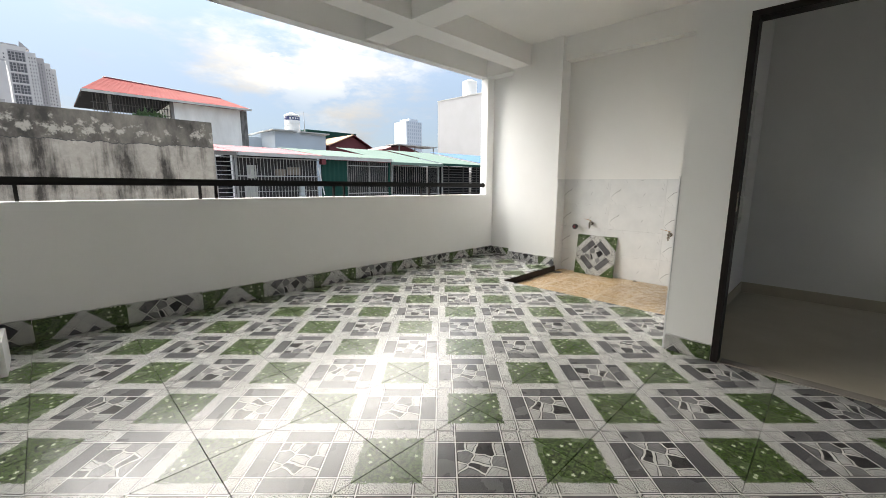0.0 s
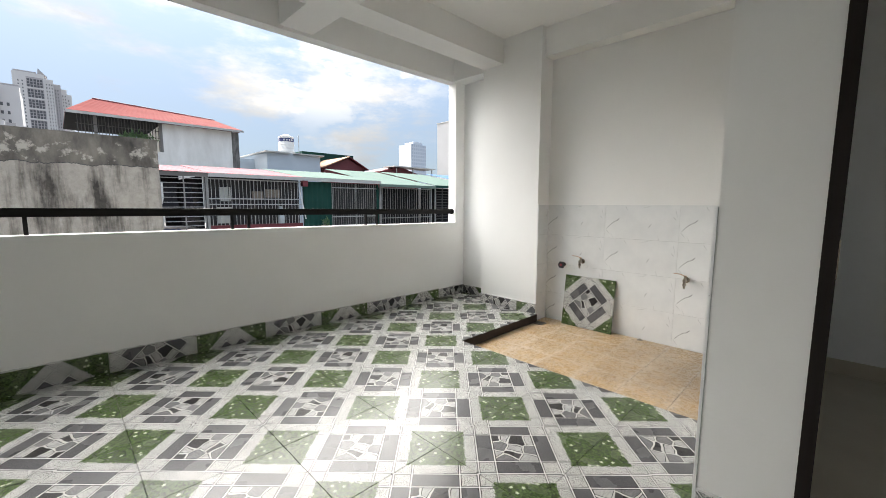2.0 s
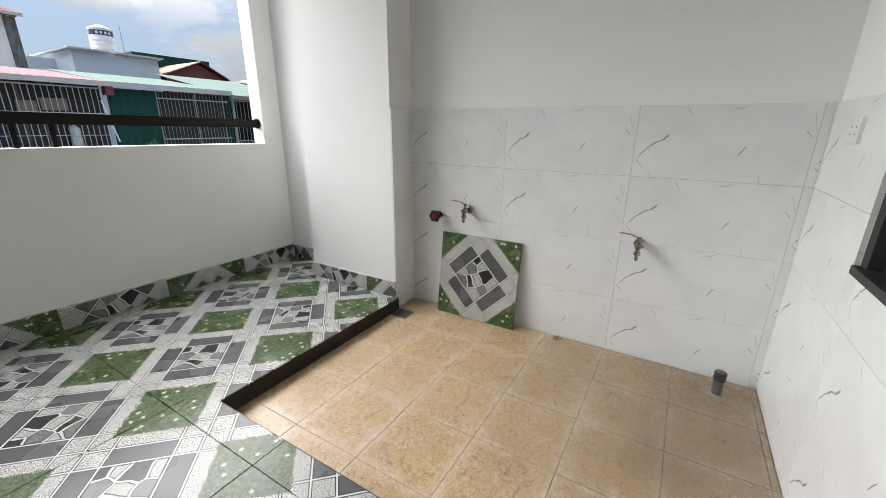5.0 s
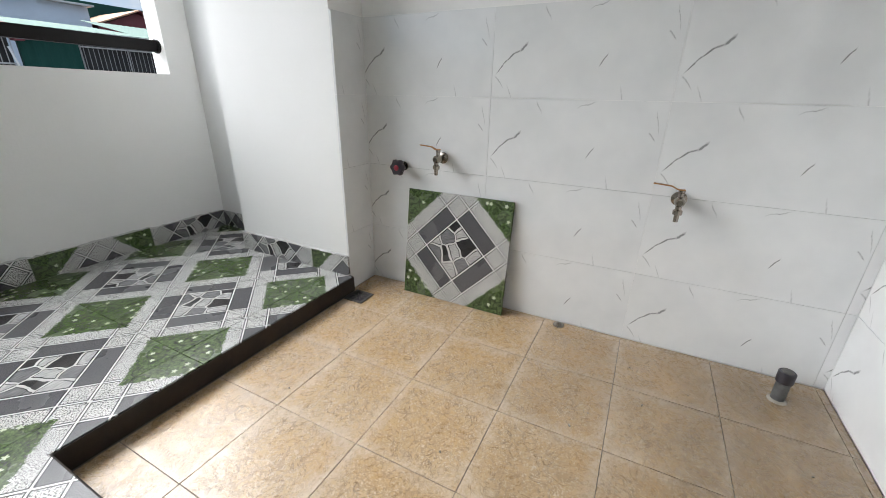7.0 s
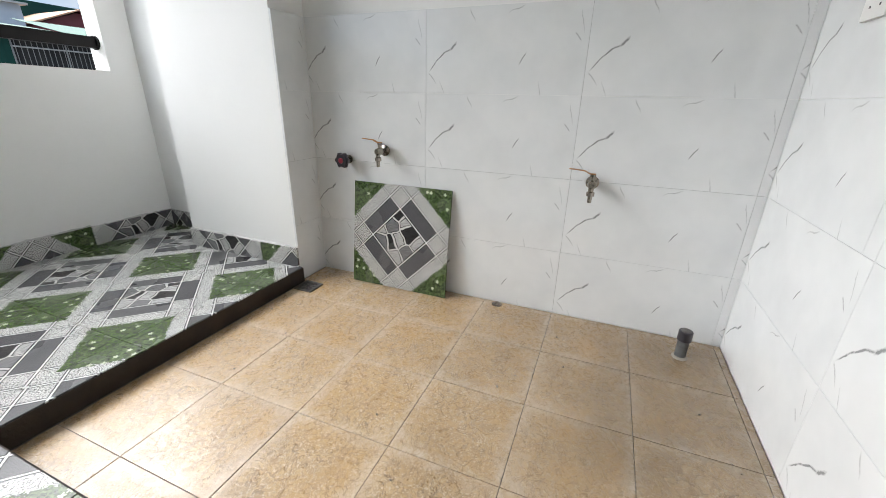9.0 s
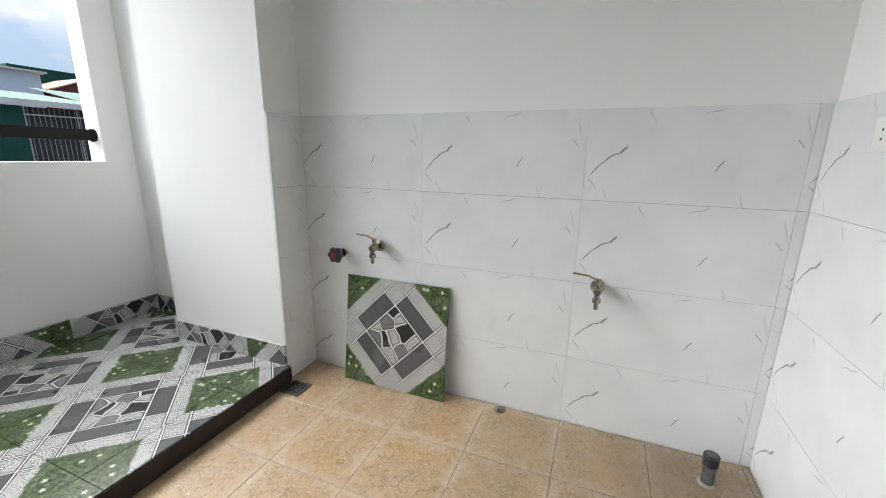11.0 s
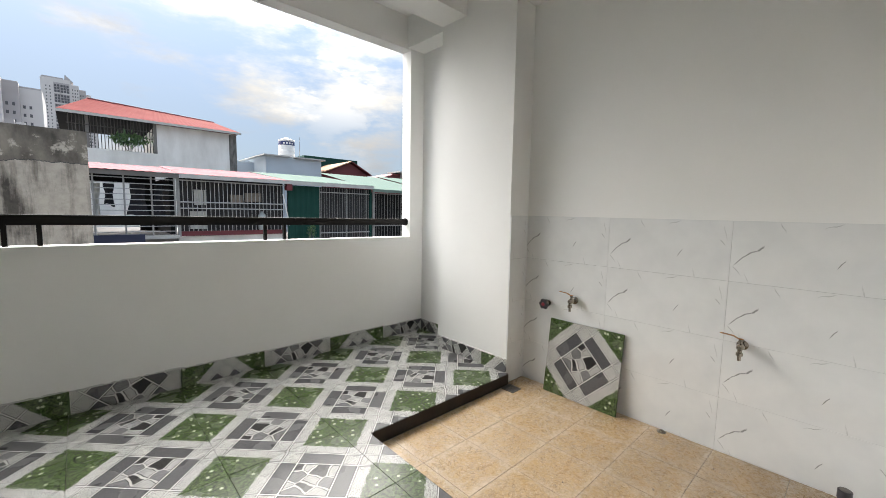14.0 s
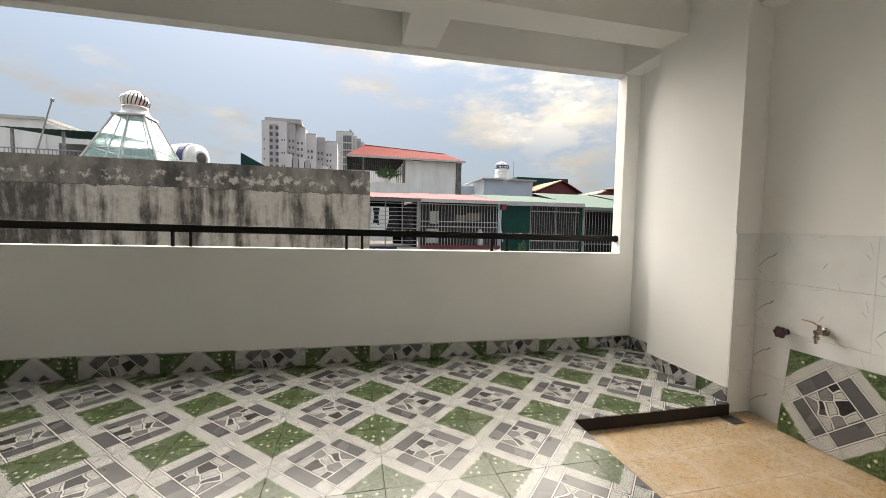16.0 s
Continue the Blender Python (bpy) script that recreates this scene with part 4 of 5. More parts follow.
make_garment("hanging_cloth", 3.02, 1.84, 0.25, 1.0, cloth_pale, "pale cloth hung to dry on the pole")
bm = bmesh.new()
box(bm, 2.9, 3.98, FY - 0.62, FY - 0.32, -0.3, 0.42)
solid("tarpaulin", bm, cloth_blue, "dark blue folded tarpaulin on the balcony ledge", "tarpaulin", bevel=0.06)
solid("balcony_ledge", boxes((2.6, 5.0, FY - 0.7, FY - 0.301, -0.45, -0.3)), wall_dim, "cement ledge below the barred balcony", "ledge", "structure")


def make_pink_house():
    h = thing("pink_roof_house", (6.5, FY, GROUND), "house with a faded pink sheet roof and a steel-barred glazed front", "house")
    x0, x1 = 4.88, 8.12
    part("wall", boxes((x0, x1, FY, FY + 6, GROUND, 0.30)), wall_aged, h)
    part("base_strip", boxes((x0, x1, FY - 0.16, FY - 0.001, 0.32, 0.46)), sheet_maroon, h, "dark red base strip")
    part("glazing", boxes((x0, x1, FY + 0.12, FY + 0.16, 0.301, 2.1)), screen_grey, h, "dull grey glazing")
    for x in (5.6, 6.45, 7.3):
        part("mullion", boxes((x - 0.03, x + 0.03, FY + 0.08, FY + 0.119, 0.46, 2.05)), bar_dark, h)
    for a, b, z0, z1, y in ((5.33, 5.66, 1.28, 1.76, 0.0), (5.20, 5.66, 0.52, 1.08, 0.02)):
        bm = bmesh.new()
        n = 10
        rows = [[bm.verts.new((a + (b - a) * i / n, FY + 0.075 - y + 0.012 * math.sin(2.6 * i), z)) for i in range(n + 1)] for z in (z0, z1)]
        for i in range(n):
            bm.faces.new((rows[0][i], rows[0][i + 1], rows[1][i + 1], rows[1][i]))
        geom = bmesh.ops.extrude_face_region(bm, geom=list(bm.faces))
        bmesh.ops.translate(bm, verts=[g for g in geom["geom"] if isinstance(g, bmesh.types.BMVert)], vec=(0, 0.015, 0))
        part("curtain", bm, cloth_pale, h, "pale folded curtain", smooth=True)
    # two brown blocks imitate the cloudy reflection on the glazing
    part("reflection_block", boxes((6.35, 6.72, FY - 0.02, FY + 0.07, 1.36, 1.64)), reflection_brown, h, "brown block standing in for a cloudy reflection", bevel=0.03)
    part("reflection_block", boxes((6.80, 7.32, FY - 0.03, FY + 0.07, 1.42, 1.72)), reflection_brown, h, "brown block standing in for a cloudy reflection", bevel=0.04)
    bm = bmesh.new()
    lathe(bm, (7.32, FY - 0.06, 0.46), (7.32, FY - 0.06, 2), ((0, 0.10), (0.05, 0.125), (0.28, 0.125), (0.30, 0.11), (0.33, 0.125), (0.52, 0.12), (0.58, 0.05), (0.64, 0.045)), 18)
    part("water_jar", bm, jar_plastic, h, "cloudy plastic water jar", smooth=True)
    bm = bmesh.new()
    corrugated(bm, x0 + 0.04, x1 + 0.1, FY - 0.35, 2.20, FY + 3.8, 2.72)
    part("roof", bm, sheet_pink, h, "faded pink ribbed sheet")
    part("fascia", boxes((x0 + 0.04, x1 + 0.1, FY - 0.36, FY - 0.28, 2.08, 2.195)), sheet_white, h, "white gutter board")
    bar_row(h, steps(x0 + 0.12, x1 - 0.05, 26), FY - 0.16, 0.46, 2.02, 0.0105, bar_light)
    rail_row(h, x0, x1, FY - 0.175, (1.17, 1.36, 2.02), 0.021, bar_light)
    bm = bmesh.new()
    tube(bm, (x1 - 0.14, FY - 0.26, 1.72), (x1 + 0.08, FY - 0.26, 0.62), 0.022, seg=8)
    part("leaning_pipe", bm, tank_white, h, "white pipe leaning at the corner")
    rail_row(h, x0, x1, FY - 0.175, (0.80,), 0.010, bar_light)
    part("post", boxes((x0 - 0.03, x0 + 0.03, FY - 0.22, FY - 0.13, 0.30, 2.08)), bar_steel, h)
    part("red_bracket", boxes((x1 - 0.02, x1 + 0.17, FY - 0.34, FY - 0.10, 1.86, 2.08)), sheet_maroon, h, "dark red bracket")


make_pink_house()


def make_green_house():
    h = thing("green_sheet_house", (10.0, FY, GROUND), "lean-to of dark green sheet with a meshed window", "house")
    x0, x1, xs = 8.22, 11.68, 9.40
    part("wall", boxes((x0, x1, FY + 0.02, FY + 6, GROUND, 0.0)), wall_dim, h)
    bm = bmesh.new()
    n = 22
    lo = [bm.verts.new((x0 + (xs - x0) * i / n, FY - 0.10 - (0.02 if i % 4 in (1, 2) else 0), -0.6)) for i in range(n + 1)]
    hi = [bm.verts.new((v.co.x, v.co.y, 2.06)) for v in lo]
    for i in range(n):
        bm.faces.new((lo[i], lo[i + 1], hi[i + 1], hi[i]))
    geom = bmesh.ops.extrude_face_region(bm, geom=list(bm.faces))
    bmesh.ops.translate(bm, verts=[g for g in geom["geom"] if isinstance(g, bmesh.types.BMVert)], vec=(0, 0.1, 0))
    part("green_sheet", bm, sheet_green, h, "ribbed dark green steel sheet")
    part("screen", boxes((xs + 0.01, x1, FY + 0.02, FY + 0.05, 0.001, 2.06)), screen_grey, h, "grey fabric screen")
    bar_row(h, steps(xs + 0.1, x1 - 0.08, 20), FY - 0.10, -0.2, 2.05, 0.0085, bar_steel)
    rail_row(h, xs, x1, FY - 0.115, (0.30, 0.66, 1.86), 0.020, bar_light)
    bar_row(h, (xs + 0.02, (xs + x1) / 2, x1 - 0.22), FY - 0.125, -0.2, 2.05, 0.020, bar_steel)
    part("post", boxes((x1 - 0.04, x1 + 0.03, FY - 0.15, FY - 0.06, -0.6, 2.06)), sheet_green, h)
    bm = bmesh.new()
    corrugated(bm, x0 - 0.02, x1 + 0.06, FY - 0.30, 2.21, FY + 4.2, 2.80)
    part("roof", bm, sheet_mint, h, "pale green ribbed sheet")
    part("fascia", boxes((x0 - 0.02, x1 + 0.06, FY - 0.31, FY - 0.24, 2.07, 2.205)), sheet_white, h)


make_green_house()


def make_cage_house(name, x0, x1, ztop, roof_mat, label, louvred):
    h = thing(name, ((x0 + x1) / 2, FY, GROUND), label, "house")
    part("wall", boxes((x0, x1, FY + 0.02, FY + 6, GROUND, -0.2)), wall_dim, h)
    # near-black sheet paints the shade behind the bars
    part("interior", boxes((x0, x1, FY + 0.9, FY + 1.0, -0.199, ztop)), dark_shade, h)
    part("post", boxes((x0, x0 + 0.07, FY - 0.12, FY - 0.04, -0.3, ztop)), bar_steel, h)
    part("post", boxes((x1 - 0.07, x1, FY - 0.12, FY - 0.04, -0.3, ztop)), bar_steel, h)
    if louvred:
        rail_row(h, x0, x1, FY - 0.1, steps(0.0, ztop - 0.05, 15), 0.022, bar_dark)
        bar_row(h, steps(x0 + 0.5, x1 - 0.5, 3), FY - 0.13, -0.2, ztop, 0.025, bar_dark)
    else:
        bar_row(h, steps(x0 + 0.15, x1 - 0.15, 21), FY - 0.1, -0.2, ztop - 0.02, 0.0105, bar_steel)
        rail_row(h, x0, x1, FY - 0.12, (0.55, ztop - 0.06), 0.02, bar_steel)
    bm = bmesh.new()
    corrugated(bm, x0 - 0.15, x1 + 0.05, FY - 0.35, ztop + 0.10, FY + 4.6, ztop + 1.05)
    part("roof", bm, roof_mat, h)
    part("fascia", boxes((x0 - 0.15, x1 + 0.05, FY - 0.36, FY - 0.28, ztop - 0.02, ztop + 0.095)), sheet_mint if not louvred else sheet_green, h)


make_cage_house("barred_house", 11.82, 15.02, 1.98, sheet_mint, "barred lean-to under a pale green sheet roof", False)
make_cage_house("louvred_house", 15.25, 18.6, 2.03, sheet_mint, "lean-to with dark horizontal louvres under a sheet roof", True)
make_cage_house("blue_roof_house", 18.95, 26.0, 2.10, sheet_blue, "lean-to with dark louvres under a blue sheet roof", True)


# ---------- white house with the red roof ----------
def bush(name, at, rx, ry, rz, n, size, label, stem):
    t = thing(name, (at[0], at[1], stem), label, "plant")
    bm = bmesh.new()
    for k in range(4):
        tube(bm, (at[0] + 0.05 * (k - 1.5), at[1], stem), (at[0] + rx * 0.5 * (k - 1.5) / 1.5, at[1] + 0.05 * k, at[2] + rz * 0.3), 0.018, 0.008, seg=6)
    part("stems", bm, wall_dim, t)
    rnd = random.Random(name)
    bm = bmesh.new()
    for _ in range(n):
        a, b, r = rnd.uniform(0, 6.283), rnd.uniform(-1, 1), rnd.uniform(0.25, 1) ** 0.6
        c = Vector((at[0] + rx * r * math.cos(a) * math.sqrt(1 - b * b) * rnd.uniform(0.7, 1.2), at[1] + ry * r * math.sin(a), at[2] + rz * r * b * rnd.uniform(0.6, 1.2)))
        q = Euler((rnd.uniform(0, 6), rnd.uniform(0, 6), rnd.uniform(0, 6))).to_matrix()
        s = size * rnd.uniform(0.6, 1.3)
        vs = [bm.verts.new(c + q @ Vector(p)) for p in ((-s, 0, 0), (0, -0.28 * s, 0.06 * s), (s, 0, 0), (0, 0.28 * s, 0.06 * s))]
        bm.faces.new(vs)
    tagged(part("leaves", bm, leaf_mat, t), kind="stuff")


def make_red_roof_house():
    h = thing("red_roof_house", (7.0, 29, GROUND), "white weathered house with a red ribbed roof and a grilled balcony", "house")
    part("wall", boxes((6.27, 10.55, 29.0, 35, GROUND, 5.98)), wall_aged, h)
    part("corner_stain", boxes((10.12, 10.562, 28.985, 28.999, 2.5, 5.95)), wall_stain, h, "black rain-stained corner strip")
    part("balcony_wall", boxes((1.9, 6.268, 29.0, 29.15, GROUND, 4.29)), wall_aged, h)
    part("balcony_back", boxes((1.9, 6.268, 33.5, 33.7, GROUND, 4.2)), wall_aged, h)
    part("balcony_post", boxes((6.12, 6.266, 28.98, 29.14, 4.29, 6.0)), wall_dim, h)
    part("balcony_post", boxes((3.15, 3.30, 29.02, 29.14, 4.29, 6.0)), wall_dim, h)
    bar_row(h, steps(2.5, 6.08, 26), 29.05, 4.29, 6.0, 0.018, bar_dark)
    rail_row(h, 2.4, 6.1, 29.03, (5.1, 5.5), 0.02, bar_dark)
    # hipped roof: eaves, ridge, ribs
    z0, z1 = 6.08, 7.30
    e = [(2.05, 28.55, z0), (10.75, 28.55, z0 - 0.02), (10.9, 37.6, z0), (2.05, 35.8, z0)]
    r = [(3.35, 31.6, z1 + 0.08), (10.25, 33.2, z1 + 0.04)]
    bm = bmesh.new()
    nx = 70
    low, top = [], []
    for i in range(nx + 1):
        f = i / nx
        up = 0.014 if i % 2 else 0.0
        low.append(bm.verts.new(Vector(e[0]).lerp(Vector(e[1]), f) + Vector((0, 0, up))))
        top.append(bm.verts.new(Vector(r[0]).lerp(Vector(r[1]), f) + Vector((0, 0, up))))
    for i in range(nx):
        bm.faces.new((low[i], low[i + 1], top[i + 1], top[i]))
    c = [bm.verts.new(p) for p in (e[2], e[3])]
    bm.faces.new((low[-1], c[0], top[-1]))
    bm.faces.new((low[0], top[0], c[1]))
    bm.faces.new([*top[::-1], c[1], c[0]][::-1])
    part("roof", bm, sheet_red, h, "red ribbed steel roof")
    bm = bmesh.new()
    tube(bm, r[0], r[1], 0.07, seg=8)
    part("ridge_cap", bm, sheet_maroon, h)
    part("eaves_board", boxes((2.05, 10.75, 28.53, 28.58, 5.94, 6.075)), sheet_white, h)
    part("soffit", boxes((2.06, 6.268, 28.6, 35.7, 5.985, 6.03)), dark_shade, h)


make_red_roof_house()
bush("balcony_bush", (4.95, 28.9, 4.95), 0.95, 0.35, 0.42, 520, 0.13, "leafy green potted bush behind the balcony grille", 4.29)
bush("weed", (8.95, FY - 0.42, 0.42), 0.22, 0.1, 0.26, 70, 0.07, "small green weed against the green sheet", -0.6)


# ---------- pale blue building with the water tank ----------
def make_blue_house():
    h = thing("pale_blue_house", (14.5, 29, GROUND), "pale blue flat-roofed building", "house")
    part("wall", boxes((12.4, 16.5, 29, 34.4, GROUND, 4.86)), wall_blue, h)
    part("side_wall", boxes((10.6, 12.399, 31.5, 34.4, GROUND, 4.55)), wall_blue, h)
    for a, b, z in ((12.2, 14.0, 4.861), (14.3, 16.7, 4.861)):
        part("roof_slab", boxes((a, b, 28.7, 34.5, z, z + 0.09)), sheet_white, h)


make_blue_house()


def make_water_tank(x, y, z, r, hgt, name, label, banded=True):
    t = thing(name, (x, y, z), label, "water tank")
    bm = bmesh.new()
    lathe(bm, (x, y, z), (x, y, z + 1), ((0, r * 0.92), (0.06, r), (hgt * 0.14, r), (hgt * 0.16, r * 1.03), (hgt * 0.18, r), (hgt * 0.30, r), (hgt * 0.32, r * 1.03), (hgt * 0.34, r), (hgt * 0.45, r), (hgt * 0.47, r * 1.03), (hgt * 0.5, r), (hgt * 0.86, r), (hgt * 0.88, r * 1.03), (hgt * 0.9, r), (hgt, r * 0.35), (hgt + 0.05, r * 0.3)), 28)
    part("tank_body", bm, tank_white, t, smooth=True)
    if banded:
        bm = bmesh.new()
        tube(bm, (x, y, z + hgt * 0.62), (x, y, z + hgt * 0.80), r * 1.012, seg=28)
        band = part("band", bm, band_navy, t, "dark blue band with pale blocks", smooth=True)
        for k in range(4):
            a = radians(-128 + 20 * k)
            bm = bmesh.new()
            box(bm, -0.055, 0.055, -0.004, 0.004, -0.06, 0.06)
            bm.transform(Matrix.Translation((x + r * 1.016 * math.cos(a), y + r * 1.016 * math.sin(a), z + hgt * 0.71)) @ Matrix.Rotation(a + math.pi / 2, 4, "Z"))
            part("mark", bm, tank_white, band)
    for k in range(3):
        a = 2.1 * k + 0.5
        bm = bmesh.new()
        tube(bm, (x + r * 0.8 * math.cos(a), y + r * 0.8 * math.sin(a), z - 0.05), (x + r * 0.8 * math.cos(a), y + r * 0.8 * math.sin(a), z + 0.3), 0.03, seg=8)
        part("leg", bm, bar_steel, t)


make_water_tank(14.22, 29.9, 4.95, 0.56, 1.42, "water_tank", "white plastic water tank with a dark blue band on a roof")
bm = bmesh.new()
tube(bm, (15.25, 30, 4.95), (15.25, 30, 6.6), 0.03, 0.012, seg=8)
solid("roof_mast", bm, bar_steel, "thin mast on the pale blue roof", "mast")


def make_gable_house():
    h = thing("maroon_gable_house", (18.6, 29, GROUND), "maroon sheet gable with a faded orange roof", "house")
    bm = bmesh.new()
    prism(bm, [(16.75, 28.9, GROUND), (20.5, 28.9, GROUND), (20.5, 28.9, 4.1), (18.9, 28.9, 4.92), (16.75, 28.9, 4.05)], (0, 4, 0))
    part("wall", bm, sheet_maroon, h)
    for (xa, za), (xb, zb), m in (((16.55, 4.02), (18.9, 5.0), sheet_orange), ((18.9, 5.0), (20.75, 4.04), sheet_maroon)):
        bm = bmesh.new()
        prism(bm, [(xa, 28.6, za), (xb, 28.6, zb), (xb, 28.6, zb + 0.07), (xa, 28.6, za + 0.07)], (0, 4.6, 0))
        part("roof_slope", bm, m, h)


make_gable_house()
solid("green_roof_box", boxes((16.9, 22.0, 33.0, 36, GROUND, 5.72)), sheet_green, "dark green sheet-clad roof room", "roof room")
bm = bmesh.new()
prism(bm, [(23.0, 30, GROUND), (27.5, 30, GROUND), (27.5, 30, 4.15), (25.2, 30, 4.75), (23.0, 30, 4.2)], (0, 4, 0))
solid("far_gable", bm, sheet_maroon, "small dark gable roof behind the sheds", "roof")


def make_white_block():
    h = thing("white_block", (40, 29, GROUND), "tall plain white rendered building", "building")
    part("wall", boxes((34.06, 46, 24, 34, GROUND, 10.47)), wall_dull, h)
    part("roof_coping", boxes((34.0, 46.06, 23.94, 34.06, 10.471, 10.56)), sheet_white, h)


make_white_block()
make_water_tank(36.9, 31.5, 10.61, 0.85, 2.4, "water_tank", "white water tank on the tall white building", False)


def make_canopy():
    h = thing("roof_canopy", (26.5, 30, GROUND), "thin white canopy on steel posts above the roofs", "canopy")
    part("sheet", boxes((24.0, 29.19, 29.2, 31, 4.62, 4.72)), sheet_white, h)
    for x in (24.3, 26.3, 28.8):
        part("post", boxes((x, x + 0.08, 29.3, 29.38, GROUND, 4.619)), bar_steel, h)


make_canopy()


# ---------- skylight, turbine vent, roofs beyond the concrete wall ----------
def make_skylight():
    cx, cy = -4.30, 14.4
    t = thing("glass_skylight", (cx, cy, 1.551), "pyramid glass roof light with white ribs", "skylight")
    base, top, zb, zt = 1.55, 0.40, 1.551, 4.42
    corners = [(-1, -1), (1, -1), (1, 1), (-1, 1)]
    for i in range(4):
        a, b = corners[i], corners[(i + 1) % 4]
        P = [Vector((cx + c[0] * k, cy + c[1] * k, z)) for c, k, z in ((a, base, zb), (b, base, zb), (b, top, zt), (a, top, zt))]
        n = (P[1] - P[0]).cross(P[3] - P[0]).normalized() * 0.012
        bm = bmesh.new()
        prism(bm, [tuple(p) for p in P], n)
        g = part("pane", bm, skylight_glass, t)
        g.visible_shadow = False
        for f0 in (0.0, 0.48):
            bm = bmesh.new()
            lo, hi = P[0].lerp(P[1], f0), P[3].lerp(P[2], f0)
            tube(bm, lo, hi, 0.035 if f0 == 0 else 0.022, seg=6)
            part("rib", bm, sheet_white, t)
        bm = bmesh.new()
        tube(bm, P[0].lerp(P[3], 0.62), P[1].lerp(P[2], 0.62), 0.02, seg=6)
        part("cross_rib", bm, sheet_white, t)
    bm = bmesh.new()
    ring = [(cx + c[0] * 0.46, cy + c[1] * 0.46, zt) for c in corners]
    prism(bm, ring, (0, 0, 0.05))
    part("cap_plate", bm, vent_metal, t)


make_skylight()


def make_turbine():
    x, y, z = -4.30, 14.4, 4.471
    t = thing("turbine_vent", (x, y, z), "round ribbed metal turbine vent on the glass roof light", "vent")
    bm = bmesh.new()
    lathe(bm, (x, y, z), (x, y, z + 1), ((0, 0.44), (0.12, 0.36), (0.22, 0.34), (0.26, 0.36), (0.30, 0.34)), 28)
    part("collar", bm, vent_metal, t, smooth=True)
    bm = bmesh.new()
    lathe(bm, (x, y, z + 0.30), (x, y, z + 2), ((0, 0.30), (0.2, 0.33), (0.36, 0.28), (0.44, 0.10)), 20)
    part("core", bm, dark_shade, t, smooth=True)
    for k in range(22):
        a = 2 * math.pi * k / 22
        bm = bmesh.new()
        prev = None
        for i in range(7):
            f = i / 6
            r = 0.34 + 0.055 * math.sin(math.pi * min(1, f * 1.25)) - 0.26 * max(0, f - 0.6) ** 1.3 * 2.4
            b = a + 0.35 * f
            pts = [bm.verts.new((x + rr * math.cos(b + o), y + rr * math.sin(b + o), z + 0.29 + 0.47 * f)) for rr, o in ((r, 0), (r * 0.97, 0.20))]
            if prev:
                bm.faces.new((prev[0], prev[1], pts[1], pts[0]))
            prev = pts
        part("blade", bm, vent_metal, t, smooth=True)
    bm = bmesh.new()
    lathe(bm, (x, y, z + 0.755), (x, y, z + 2), ((0, 0.17), (0.015, 0.15), (0.025, 0.02)), 18)
    part("crown", bm, vent_metal, t, smooth=True)


make_turbine()


def make_lying_tank():
    t = thing("lying_water_tank", (-3.15, 16.5, 1.2), "white water tank lying on its side with a blue panel", "water tank")
    bm = bmesh.new()
    lathe(bm, (-4.3, 16.8, 3.5), (-2.95, 16.1, 3.5), ((0, 0.30), (0.06, 0.52), (0.5, 0.56), (1.0, 0.56), (1.32, 0.52), (1.40, 0.34), (1.45, 0.30)), 26)
    part("tank_body", bm, tank_white, t, smooth=True)
    bm = bmesh.new()
    lathe(bm, (-3.5, 16.39, 3.5), (-2.95, 16.1, 3.5), ((0, 0.567), (0.28, 0.563)), 26)
    for f in [f for f in bm.faces if f.calc_center_median().y > 16.25 or f.calc_center_median().z < 3.33]:
        bm.faces.remove(f)
    part("panel", bm, band_navy, t, "blue panel")
    bm = bmesh.new()
    lathe(bm, (-3.05, 16.15, 3.5), (-2.95, 16.1, 3.5), ((0, 0.22), (0.05, 0.22), (0.06, 0.16)), 20)
    part("lid", bm, bar_dark, t, smooth=True)
    for x, y in ((-3.95, 16.6), (-3.25, 16.25)):
        part("stand", boxes((x - 0.05, x + 0.05, y - 0.4, y + 0.4, 1.2, 3.0)), bar_steel, t)


make_lying_tank()
bm = bmesh.new()
prism(bm, [(-2.1, 17, GROUND), (-0.6, 17, GROUND), (-0.6, 17, 3.25), (-1.9, 17, 3.95)], (0, 3, 0))
solid("green_shed", bm, sheet_green, "dark green sheet shed roof", "shed")


def make_far_sheds():
    h = thing("roof_shed", (-7.5, 17, GROUND), "open green-roofed rooftop shed with railings", "shed")
    part("slab", boxes((-14, -4.6, 15.5, 20, GROUND, 2.7)), wall_dim, h)
    bm = bmesh.new()
    corrugated(bm, -8.6, -5.6, 15.4, 4.1, 19, 4.45)
    part("roof", bm, sheet_green, h)
    for x in (-8.4, -7.0, -5.8):
        part("post", boxes((x, x + 0.07, 15.6, 15.67, 2.7, 4.1)), bar_steel, h)
    bar_row(h, steps(-9.8, -5.2, 40), 15.5, 2.7, 3.45, 0.012, bar_steel)
    rail_row(h, -9.8, -5.2, 15.5, (2.85, 3.45), 0.022, bar_steel)
    part("back_wall", boxes((-9.0, -5.0, 18.8, 18.95, 2.7, 4.2)), wall_dim, h)


make_far_sheds()


def make_left_block():
    h = thing("grey_roof_block", (-11, 20, GROUND), "pale grey concrete rooftop block", "building")
    part("wall", boxes((-16, -10.2, 20, 22.5, GROUND, 5.3)), wall_aged, h)
    bm = bmesh.new()
    prism(bm, [(-10.199, 20.1, GROUND), (-8.4, 20.1, GROUND), (-8.4, 20.1, 4.6), (-10.199, 20.1, 5.2)], (0, 2.3, 0))
    part("wing", bm, wall_aged, h)
    part("coping", boxes((-16, -10.1, 19.9, 22.6, 5.301, 5.42)), sheet_white, h)


